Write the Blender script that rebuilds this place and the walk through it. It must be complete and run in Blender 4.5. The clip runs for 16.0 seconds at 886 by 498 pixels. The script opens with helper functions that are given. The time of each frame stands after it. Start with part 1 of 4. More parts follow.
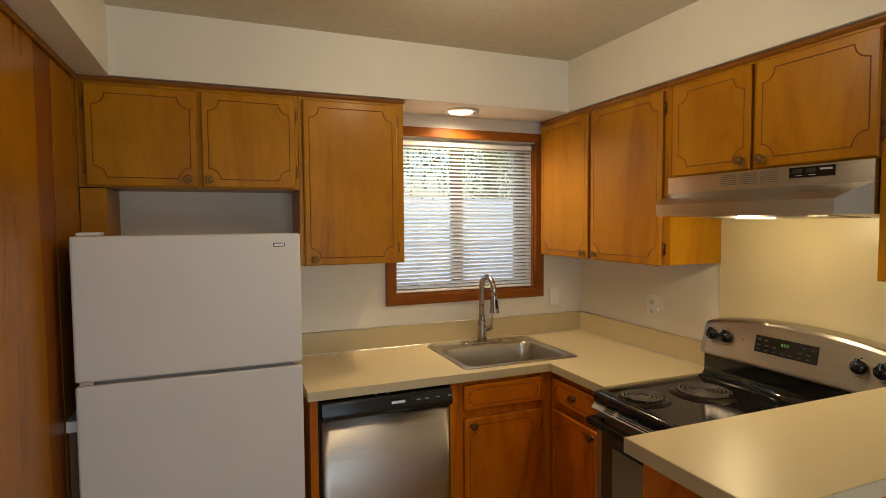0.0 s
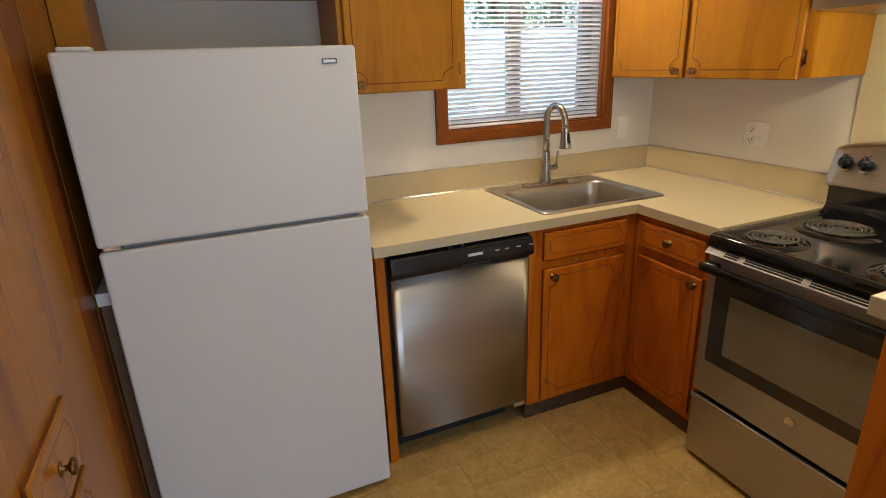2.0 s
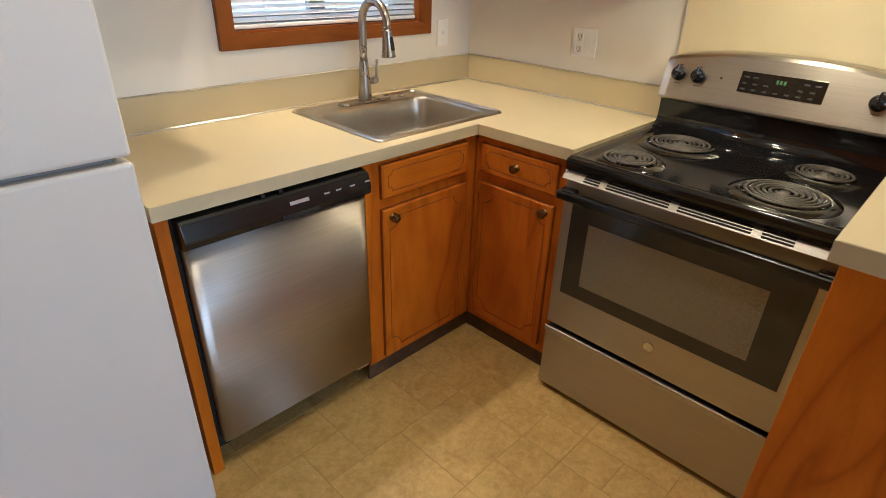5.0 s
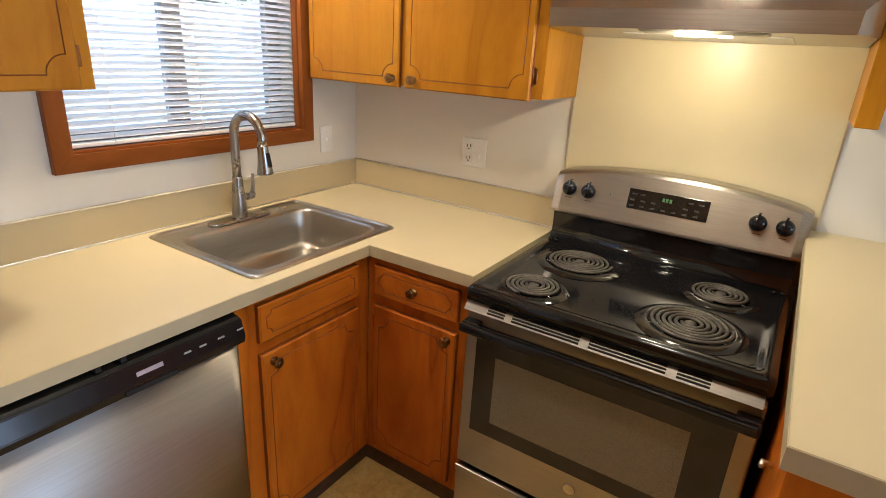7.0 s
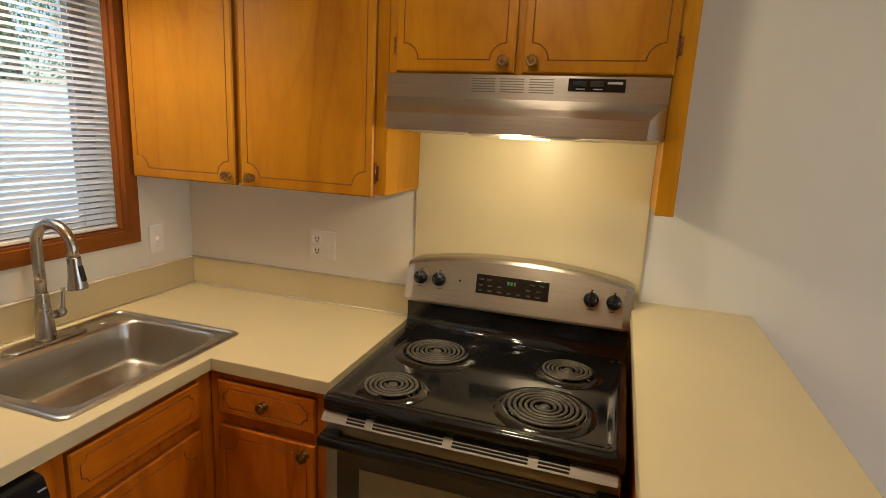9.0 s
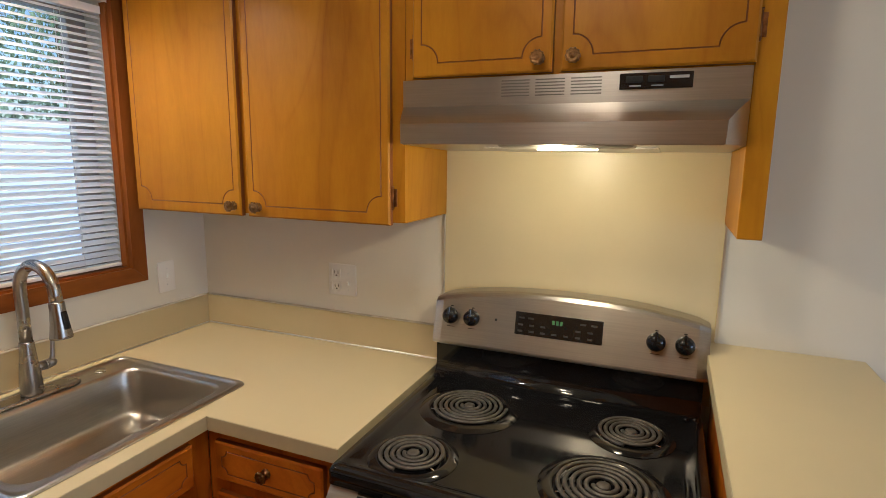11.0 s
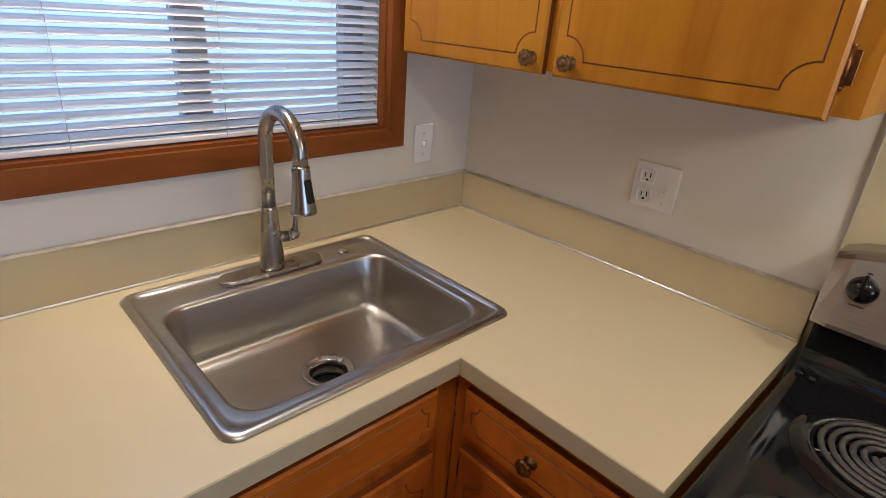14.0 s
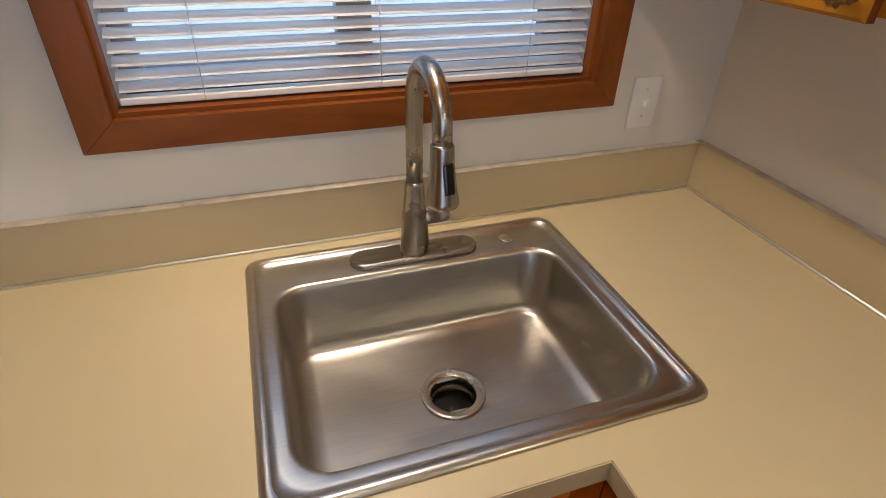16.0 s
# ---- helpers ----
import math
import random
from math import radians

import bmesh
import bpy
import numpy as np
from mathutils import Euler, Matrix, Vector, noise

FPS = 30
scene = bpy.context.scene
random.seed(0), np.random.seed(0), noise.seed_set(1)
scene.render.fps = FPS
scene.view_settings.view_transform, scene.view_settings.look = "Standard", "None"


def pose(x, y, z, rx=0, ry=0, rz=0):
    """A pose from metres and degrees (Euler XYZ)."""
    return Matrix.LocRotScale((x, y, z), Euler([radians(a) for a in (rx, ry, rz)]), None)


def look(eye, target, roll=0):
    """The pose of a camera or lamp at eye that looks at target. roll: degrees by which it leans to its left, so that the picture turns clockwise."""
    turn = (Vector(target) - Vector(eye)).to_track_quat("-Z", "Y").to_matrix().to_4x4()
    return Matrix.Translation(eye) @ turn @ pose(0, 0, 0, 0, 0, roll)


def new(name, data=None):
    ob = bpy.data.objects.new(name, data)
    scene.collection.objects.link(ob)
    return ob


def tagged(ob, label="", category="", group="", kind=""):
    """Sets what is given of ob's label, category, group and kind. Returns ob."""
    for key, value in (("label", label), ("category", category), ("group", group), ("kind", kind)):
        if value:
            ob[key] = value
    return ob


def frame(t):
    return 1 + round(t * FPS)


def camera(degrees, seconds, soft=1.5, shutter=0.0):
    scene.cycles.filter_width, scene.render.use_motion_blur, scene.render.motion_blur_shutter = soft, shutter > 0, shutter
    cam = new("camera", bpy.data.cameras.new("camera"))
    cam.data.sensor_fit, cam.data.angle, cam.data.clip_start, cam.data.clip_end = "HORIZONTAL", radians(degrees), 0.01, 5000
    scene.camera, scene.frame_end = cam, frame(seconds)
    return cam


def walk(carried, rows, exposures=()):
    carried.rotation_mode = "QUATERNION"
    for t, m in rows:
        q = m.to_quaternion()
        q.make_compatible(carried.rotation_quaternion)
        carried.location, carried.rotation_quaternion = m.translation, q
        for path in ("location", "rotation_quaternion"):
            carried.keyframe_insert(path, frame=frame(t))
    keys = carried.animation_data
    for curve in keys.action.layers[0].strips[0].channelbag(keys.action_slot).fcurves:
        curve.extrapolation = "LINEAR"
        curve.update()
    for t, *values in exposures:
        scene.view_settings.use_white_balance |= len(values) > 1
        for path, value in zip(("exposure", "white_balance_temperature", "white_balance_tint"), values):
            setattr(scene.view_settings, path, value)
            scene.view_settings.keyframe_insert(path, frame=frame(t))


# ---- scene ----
cam = camera(78.3, 16.0, soft=0.8)
PATH = [
    (0, (-2.073, -2.838, 1.603), (-1.327, -0.985, 1.498), -0.4),
    (0.5, (-2.098, -2.698, 1.584), (-1.365, -0.852, 1.356), -1.3),
    (1, (-2.12, -2.54, 1.562), (-1.414, -0.706, 1.191), -2.4),
    (1.5, (-2.169, -2.42, 1.542), (-1.477, -0.621, 1.008), -2.5),
    (2, (-2.236, -2.335, 1.504), (-1.503, -0.592, 0.852), -2.2),
    (2.5, (-2.328, -2.219, 1.469), (-1.501, -0.569, 0.699), -1.2),
    (3, (-2.375, -2.125, 1.452), (-1.453, -0.593, 0.556), 0.3),
    (3.5, (-2.355, -2.053, 1.421), (-1.318, -0.639, 0.461), 1.4),
    (4, (-2.28, -2.006, 1.42), (-1.144, -0.691, 0.43), 1.5),
    (6.5, (-1.964, -1.773, 1.507), (-0.479, -0.676, 0.739), 3.4),
    (7, (-1.934, -1.746, 1.539), (-0.348, -0.742, 0.847), 3.4),
    (7.5, (-1.899, -1.732, 1.545), (-0.224, -0.831, 0.928), 3.1),
    (8, (-1.869, -1.736, 1.565), (-0.128, -0.934, 0.995), 2.5),
    (8.5, (-1.878, -1.727, 1.579), (-0.064, -1.048, 1.085), 2.8),
    (9, (-1.879, -1.74, 1.611), (-0.014, -1.152, 1.19), 2.9),
    (11.5, (-1.528, -1.667, 1.578), (0.25, -0.816, 1.24), 0.2),
    (12, (-1.455, -1.615, 1.568), (0.214, -0.602, 1.135), -0.2),
    (12.5, (-1.404, -1.535, 1.549), (0.157, -0.403, 1.022), -0.1),
    (13, (-1.373, -1.418, 1.541), (0.083, -0.191, 0.931), 1.5),
    (13.5, (-1.328, -1.292, 1.532), (0.051, -0.029, 0.821), 3.4),
    (14, (-1.271, -1.202, 1.507), (0.022, 0.093, 0.7), 4.5),
    (14.5, (-1.196, -1.144, 1.508), (-0.036, 0.222, 0.619), 4.3),
    (15, (-1.094, -1.095, 1.51), (-0.123, 0.379, 0.569), 3.2),
    (15.5, (-1.023, -1.021, 1.517), (-0.265, 0.522, 0.496), 2.3),
    (16, (-0.991, -0.965, 1.515), (-0.43, 0.603, 0.407), 1.9),
]
EXPOSURES = [(0, -0.36, 6850, 11), (1, -0.20, 6250, 11), (2, 0.05, 5900, 12), (3, 0.24, 5600, 11), (4, 0.50, 5400, 10), (6.5, 0.50, 5400, 12), (7.5, 0.30, 5600, 13), (8.5, 0.04, 6100, 12), (9, -0.02, 6350, 12), (11.5, -0.08, 5200, 14), (13, -0.10, 4800, 17), (14.5, -0.22, 5150, 17), (16, -0.29, 5500, 17)]
walk(cam, [(t, look(eye, target, roll)) for t, eye, target, roll in PATH], EXPOSURES)

# ---- light ----
world = bpy.data.worlds.new("world")
scene.world = world
world.use_nodes = True
wn = world.node_tree
sky = wn.nodes.new("ShaderNodeTexSky")
sky.sky_type, sky.sun_disc = "NISHITA", False
SUN_EL, SUN_AZ = radians(45), radians(195)
sky.sun_elevation, sky.sun_rotation = SUN_EL, SUN_AZ
wn.links.new(sky.outputs[0], wn.nodes["Background"].inputs[0])
wn.nodes["Background"].inputs[1].default_value = 0.15


def lamp(name, kind, power, colour, m, **more):
    data = bpy.data.lights.new(name, kind)
    data.energy, data.color = power, colour
    for key, value in more.items():
        if key == "size":
            data.size = value
        elif key == "size_y":
            data.size_y = value
        elif key == "shape":
            data.shape = value
        elif key == "soft":
            data.shadow_soft_size = value
        elif key == "cone":
            data.spot_size, data.spot_blend = radians(value), 0.6
        elif key == "angle":
            data.angle = radians(value)
    ob = new(name, data)
    ob.matrix_world = m
    return ob


sun_dir = Vector((math.sin(SUN_AZ) * math.cos(SUN_EL), math.cos(SUN_AZ) * math.cos(SUN_EL), math.sin(SUN_EL)))
lamp("sun", "SUN", 5.0, (1, 0.97, 0.92), look(sun_dir * 20, (0, 0, 0)), angle=0.5)
# recessed lamp over the sink, range hood lamp, daylight through the patio opening
CAN = (-0.885, -0.155)
lamp("recessed_lamp_light", "SPOT", 48, (1.0, 0.78, 0.50), look((CAN[0], CAN[1], 2.160), (CAN[0], CAN[1], 0)), soft=0.06, cone=165)
lamp("hood_lamp_light", "POINT", 5.6, (1.0, 0.81, 0.46), pose(-0.395, -1.456, 1.580), soft=0.03)
CEIL_LAMP = (-1.27, -1.38)
lamp("ceiling_lamp_light", "POINT", 18.5, (1.0, 0.83, 0.58), pose(CEIL_LAMP[0], CEIL_LAMP[1], 2.355), soft=0.10)
lamp("patio_daylight", "AREA", 34, (0.60, 0.77, 1.0), look((-1.6, -5.12, 1.02), (-1.6, 0, 0.95)), shape="RECTANGLE", size=1.7, size_y=1.8)


# added area lamp above the kitchen window's head, standing in for more sky light
lamp("window_fill_lamp", "AREA", 8, (0.62, 0.81, 1.0), look((-0.775, 0.72, 2.56), (-0.775, 0.05, 1.55)), shape="RECTANGLE", size=1.0, size_y=0.35)


# ---- materials ----
def material(name):
    m = bpy.data.materials.new(name)
    m.use_nodes = True
    t = m.node_tree
    return m, t, t.nodes["Principled BSDF"]


def node(t, kind, **values):
    n = t.nodes.new("ShaderNode" + kind)
    for key, value in values.items():
        n.inputs[key].default_value = value
    return n


def coords(t, scale, random_shift=True):
    c = t.nodes.new("ShaderNodeTexCoord")
    mp = node(t, "Mapping", Scale=scale)
    t.links.new(c.outputs["Object"], mp.inputs["Vector"])
    if random_shift:
        info = t.nodes.new("ShaderNodeObjectInfo")
        mul = t.nodes.new("ShaderNodeMath")
        mul.operation = "MULTIPLY"
        mul.inputs[1].default_value = 37.0
        t.links.new(info.outputs["Random"], mul.inputs[0])
        t.links.new(mul.outputs[0], mp.inputs["Location"])
    return mp.outputs["Vector"]


def noise_of(t, vec, scale, detail=4.0, rough=0.55, distort=0.0):
    n = node(t, "TexNoise", Scale=scale, Detail=detail, Roughness=rough, Distortion=distort)
    t.links.new(vec, n.inputs["Vector"])
    return n.outputs["Fac"]


def ramp(t, fac, stops):
    r = t.nodes.new("ShaderNodeValToRGB")
    while len(r.color_ramp.elements) < len(stops):
        r.color_ramp.elements.new(0.5)
    for e, (p, c) in zip(r.color_ramp.elements, stops):
        e.position, e.color = p, (*c, 1)
    t.links.new(fac, r.inputs["Fac"])
    return r.outputs["Color"]


def mix(t, fac, a, b, mode="MIX"):
    n = t.nodes.new("ShaderNodeMix")
    n.data_type, n.blend_type = "RGBA", mode
    for sock, v in ((n.inputs["Factor"], fac), (n.inputs["A"], a), (n.inputs["B"], b)):
        if isinstance(v, (int, float)):
            sock.default_value = v
        elif isinstance(v, tuple):
            sock.default_value = (*v, 1)
        else:
            t.links.new(v, sock)
    return n.outputs["Result"]


def bump(t, shader, height, strength, distance=0.002):
    b = node(t, "Bump", Strength=strength, Distance=distance)
    t.links.new(height, b.inputs["Height"])
    t.links.new(b.outputs["Normal"], shader.inputs["Normal"])


def spread(t, fac, lo, hi, socket):
    r = node(t, "MapRange")
    r.inputs["To Min"].default_value, r.inputs["To Max"].default_value = lo, hi
    t.links.new(fac, r.inputs["Value"])
    t.links.new(r.outputs[0], socket)


def wood(name, light, mid, dark, along="z", rough=0.36, flame=0.22, size=1.0):
    """Varnished veneer: broad clouds, nested arches of figure with a dark edge, faint pores along the grain."""
    m, t, s = material(name)
    stretch = {"x": (0.20, 1, 1), "y": (1, 0.20, 1), "z": (1, 1, 0.20)}[along]
    v = coords(t, stretch)
    broad = noise_of(t, v, 3.6 * size, 2, 0.45, 1.6)
    cloud = noise_of(t, coords(t, (1, 1, 1)), 3.0, 3, 0.5)
    rings = t.nodes.new("ShaderNodeMath")
    rings.operation = "PINGPONG"
    rings.inputs[1].default_value = 0.075
    t.links.new(broad, rings.inputs[0])
    fine = noise_of(t, v, 130, 4, 0.6, 0.3)
    streak = noise_of(t, v, 26 * size, 3, 0.6, 1.0)
    base = ramp(t, broad, [(0.28, dark), (0.42, mid), (0.62, light)])
    figure = t.nodes.new("ShaderNodeMapRange")
    figure.inputs["From Max"].default_value = 0.075
    t.links.new(rings.outputs[0], figure.inputs["Value"])
    base = mix(t, flame, base, ramp(t, figure.outputs[0], [(0.0, dark), (0.22, mid), (0.8, light)]))
    base = mix(t, 0.25, base, ramp(t, cloud, [(0.35, dark), (0.6, light)]))
    base = mix(t, 0.10, base, ramp(t, streak, [(0.35, dark), (0.6, light)]))
    base = mix(t, 0.06, base, ramp(t, fine, [(0.4, dark), (0.6, light)]))
    t.links.new(base, s.inputs["Base Color"])
    spread(t, broad, rough - 0.06, rough + 0.10, s.inputs["Roughness"])
    s.inputs["Coat Weight"].default_value, s.inputs["Coat Roughness"].default_value = 0.05, 0.16
    s.inputs["Specular IOR Level"].default_value = 0.15
    bump(t, s, fine, 0.06, 0.001)
    return m


def plain(name, colour, rough, metal=0.0, vary=0.06, wear=0.06, scale=6.0, grain=0.0, grain_scale=200.0, coat=0.0):
    m, t, s = material(name)
    v = coords(t, (1, 1, 1))
    n = noise_of(t, v, scale, 5, 0.6)
    lo, hi = tuple(c * (1 - vary) for c in colour), tuple(min(1, c * (1 + vary)) for c in colour)
    t.links.new(ramp(t, n, [(0.3, lo), (0.7, hi)]), s.inputs["Base Color"])
    spread(t, n, max(0.02, rough - wear), min(1, rough + wear), s.inputs["Roughness"])
    s.inputs["Metallic"].default_value = metal
    s.inputs["Coat Weight"].default_value = coat
    if grain:
        bump(t, s, noise_of(t, v, grain_scale, 3, 0.6), grain, 0.002)
    return m


def brushed(name, colour, rough, stretch, smudge=0.12, turn=0.0):
    m, t, s = material(name)
    v = coords(t, stretch)
    fine = noise_of(t, v, 260, 3, 0.7)
    smear = noise_of(t, coords(t, (1, 1, 1)), 7, 4, 0.6)
    lo, hi = tuple(c * 0.86 for c in colour), colour
    t.links.new(ramp(t, fine, [(0.3, lo), (0.7, hi)]), s.inputs["Base Color"])
    s.inputs["Metallic"].default_value = 1.0
    spread(t, smear, rough - smudge / 2, rough + smudge, s.inputs["Roughness"])
    bump(t, s, fine, 0.05, 0.0006)
    if turn:
        tan = t.nodes.new("ShaderNodeTangent")
        tan.direction_type, tan.axis = "RADIAL", "Z"
        t.links.new(tan.outputs[0], s.inputs["Tangent"])
        s.inputs["Anisotropic"].default_value = turn
        s.inputs["Anisotropic Rotation"].default_value = 0.25
    return m


LIGHT, MID, DARK = (0.47, 0.210, 0.006), (0.385, 0.150, 0.004), (0.225, 0.072, 0.002)
WOOD = wood("cabinet_wood", LIGHT, MID, DARK, flame=0.28, size=0.85)
# Cabinet wood for the low fronts, the shade's red put into its colour.
LOW = wood("shade_red_base_wood", (0.60, 0.182, 0.006), (0.47, 0.114, 0.004), (0.18, 0.032, 0.002), flame=0.58, size=0.8)
LOW_X = wood("shade_red_base_rail", (0.60, 0.182, 0.006), (0.47, 0.114, 0.004), (0.18, 0.032, 0.002), "x")
LOW_Y = wood("shade_red_base_rail_deep", (0.60, 0.182, 0.006), (0.47, 0.114, 0.004), (0.18, 0.032, 0.002), "y")
CASING = wood("window_casing_wood", (0.27, 0.088, 0.014), (0.20, 0.058, 0.009), (0.08, 0.019, 0.003), "x", 0.3)
CASING_Z = wood("window_casing_wood_upright", (0.27, 0.088, 0.014), (0.20, 0.058, 0.009), (0.08, 0.019, 0.003), "z", 0.3)
PANTRY = wood("varnished_pantry_wood", (0.39, 0.160, 0.006), (0.32, 0.115, 0.004), (0.19, 0.055, 0.002), "z", 0.26, 0.3, 0.5)
# Groove colours, which also paint the shade of the gaps between fronts.
GROOVE_LOW = plain("low_groove_gap_shade", (0.24, 0.062, 0.006), 0.45)
GROOVE = plain("stained_groove_gap_shade", (0.20, 0.062, 0.010), 0.5)
DARKWOOD = wood("dark_brown_panel", (0.22, 0.12, 0.07), (0.19, 0.10, 0.058), (0.14, 0.07, 0.04))
# Molding is cabinet wood; shadow below the soffit is painted in as darker brown.
TRIM = wood("shaded_trim_wood", (0.30, 0.115, 0.014), (0.23, 0.082, 0.010), (0.13, 0.042, 0.006), "x")
TRIM_Y = wood("shaded_trim_wood_deep", (0.30, 0.115, 0.014), (0.23, 0.082, 0.010), (0.13, 0.042, 0.006), "y")
PAINT = plain("wall_paint", (0.74, 0.71, 0.63), 0.55, vary=0.025, scale=2.5, grain=0.12, grain_scale=160)
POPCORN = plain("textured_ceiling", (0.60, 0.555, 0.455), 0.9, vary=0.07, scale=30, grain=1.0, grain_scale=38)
LAMINATE = plain("cream_laminate", (0.655, 0.555, 0.335), 0.36, vary=0.02, wear=0.02, scale=3, grain=0.03, grain_scale=300)
# Slab laminate again, darkened: the upright face's shade is put into the colour.
SPLASH = plain("upright_shade_laminate", (0.52, 0.435, 0.260), 0.26, vary=0.03, wear=0.02, scale=3)
# Edges of the same laminate; this tone carries their shade.
EDGE = plain("shaded_laminate_edge", (0.52, 0.45, 0.29), 0.42, vary=0.05, scale=20)
SEAM = plain("aluminium_strip", (0.75, 0.75, 0.74), 0.3, metal=1.0)
PANEL = plain("cream_wall_panel", (0.645, 0.555, 0.350), 0.36, vary=0.03, scale=4, grain=0.06, grain_scale=300)
FRIDGE = plain("white_pebbled_enamel", (0.68, 0.675, 0.655), 0.42, vary=0.02, scale=3, grain=0.22, grain_scale=420)
GASKET = plain("grey_gasket", (0.26, 0.26, 0.255), 0.7)
STEEL_X = brushed("brushed_steel_door", (0.46, 0.43, 0.395), 0.38, (0.02, 1, 1), 0.02, 0.85)
STEEL_Y = brushed("brushed_steel_across", (0.48, 0.45, 0.40), 0.33, (1, 0.02, 1), 0.05, 0.7)
HOOD = brushed("hood_steel", (0.50, 0.47, 0.43), 0.30, (1, 0.02, 1), 0.02, 0.7)
TRIM_STEEL = brushed("matte_steel", (0.36, 0.335, 0.295), 0.42, (1, 0.02, 1))
SINK = brushed("worn_sink_steel", (0.56, 0.535, 0.485), 0.28, (0.05, 1, 1), 0.08)
NICKEL = brushed("brushed_nickel", (0.42, 0.39, 0.35), 0.24, (1, 1, 0.05))
CHROME = plain("chrome", (0.70, 0.69, 0.67), 0.12, metal=1.0, vary=0.1, scale=40)
DRAIN = plain("satin_drain_steel", (0.52, 0.50, 0.46), 0.26, metal=1.0, vary=0.05, scale=30)
ENAMEL = plain("black_enamel", (0.008, 0.008, 0.009), 0.10, vary=0.2, scale=9)
BLACK = plain("black_plastic", (0.010, 0.010, 0.011), 0.17, vary=0.15)
MATTE = plain("matte_black", (0.012, 0.011, 0.010), 0.75, vary=0.2)
PAN = plain("black_porcelain_pan", (0.012, 0.011, 0.011), 0.10, vary=0.3, scale=30)
COIL = plain("burner_coil", (0.095, 0.085, 0.075), 0.48, metal=0.4, vary=0.35, scale=60)
GLASS_DARK = plain("oven_glass", (0.034, 0.032, 0.028), 0.10, vary=0.3)
DISPLAY = plain("display_glass", (0.012, 0.011, 0.010), 0.07, vary=0.3)
MESH = plain("oven_window_screen", (0.20, 0.19, 0.145), 0.20, vary=0.5, scale=500, coat=0.5)
BRONZE = plain("antique_brass", (0.22, 0.12, 0.045), 0.32, metal=1.0, vary=0.4, scale=120)
COPPER = plain("aged_copper_hinge", (0.20, 0.085, 0.03), 0.45, metal=1.0, vary=0.4, scale=90)
PLASTIC = plain("white_plastic", (0.80, 0.79, 0.76), 0.32, vary=0.02)
DARK_SLOT = plain("dark_slot", (0.02, 0.02, 0.02), 0.8)
# Toe boards, a much darker brown than the fronts above them.
TOE = plain("toe_kick_dark_brown", (0.085, 0.05, 0.025), 0.7, vary=0.4, scale=20)
VINYL_FRAME = plain("aluminium_window_frame", (0.40, 0.37, 0.34), 0.45, metal=0.3)
INK = plain("grey_print", (0.36, 0.36, 0.37), 0.5)
# Blue cast of the skylight is put into the house wall's colour.
GREEN = plain("skylight_blue_siding", (0.63, 0.75, 0.99), 0.7, vary=0.06)
LEAF = plain("foliage", (0.17, 0.26, 0.15), 0.5, vary=0.5, scale=3)
BARK = plain("bark", (0.13, 0.09, 0.06), 0.9, vary=0.4, grain=0.8, grain_scale=20)
GROUND = plain("lawn", (0.07, 0.10, 0.035), 0.95, vary=0.4, scale=0.7)


def vinyl():
    m, t, s = material("vinyl_tile")
    v = coords(t, (1, 1, 1))
    cloud = noise_of(t, v, 8, 6, 0.68, 0.9)
    speck = noise_of(t, v, 46, 5, 0.7, 0.4)
    base = ramp(t, cloud, [(0.30, (0.40, 0.248, 0.056)), (0.5, (0.57, 0.380, 0.108)), (0.70, (0.72, 0.515, 0.185))])
    base = mix(t, 0.42, base, ramp(t, speck, [(0.36, (0.42, 0.27, 0.075)), (0.62, (0.68, 0.50, 0.19))]))
    t.links.new(base, s.inputs["Base Color"])
    spread(t, speck, 0.34, 0.52, s.inputs["Roughness"])
    bump(t, s, speck, 0.10, 0.001)
    return m


def emitter(name, colour, strength):
    m, t, s = material(name)
    s.inputs["Base Color"].default_value = (*colour, 1)
    s.inputs["Emission Color"].default_value = (*colour, 1)
    s.inputs["Emission Strength"].default_value = strength
    return m


def slat_white():
    m, t, s = material("blind_slat_white")
    s.inputs["Base Color"].default_value = (0.93, 0.93, 0.92, 1)
    s.inputs["Roughness"].default_value = 0.4
    tr = node(t, "BsdfTranslucent")
    tr.inputs[0].default_value = (0.90, 0.91, 0.94, 1)
    mx = node(t, "MixShader", Fac=0.45)
    t.links.new(s.outputs[0], mx.inputs[1])
    t.links.new(tr.outputs[0], mx.inputs[2])
    t.links.new(mx.outputs[0], t.nodes["Material Output"].inputs["Surface"])
    return m


def window_glass():
    m, t, s = material("window_glass")
    s.inputs["Base Color"].default_value = (0.95, 0.98, 0.98, 1)
    s.inputs["Roughness"].default_value, s.inputs["IOR"].default_value = 0.0, 1.45
    s.inputs["Transmission Weight"].default_value = 1.0
    return m


VINYL, SLAT, PANE = vinyl(), slat_white(), window_glass()
GROUT = plain("vinyl_joint", (0.40, 0.285, 0.10), 0.6, vary=0.2, scale=14)
LENS = emitter("hood_lens", (1.0, 0.80, 0.50), 16)
CAN_LENS = emitter("recessed_lens", (1.0, 0.86, 0.66), 4)
DIGIT = emitter("green_digits", (0.05, 0.15, 0.05), 0.2)


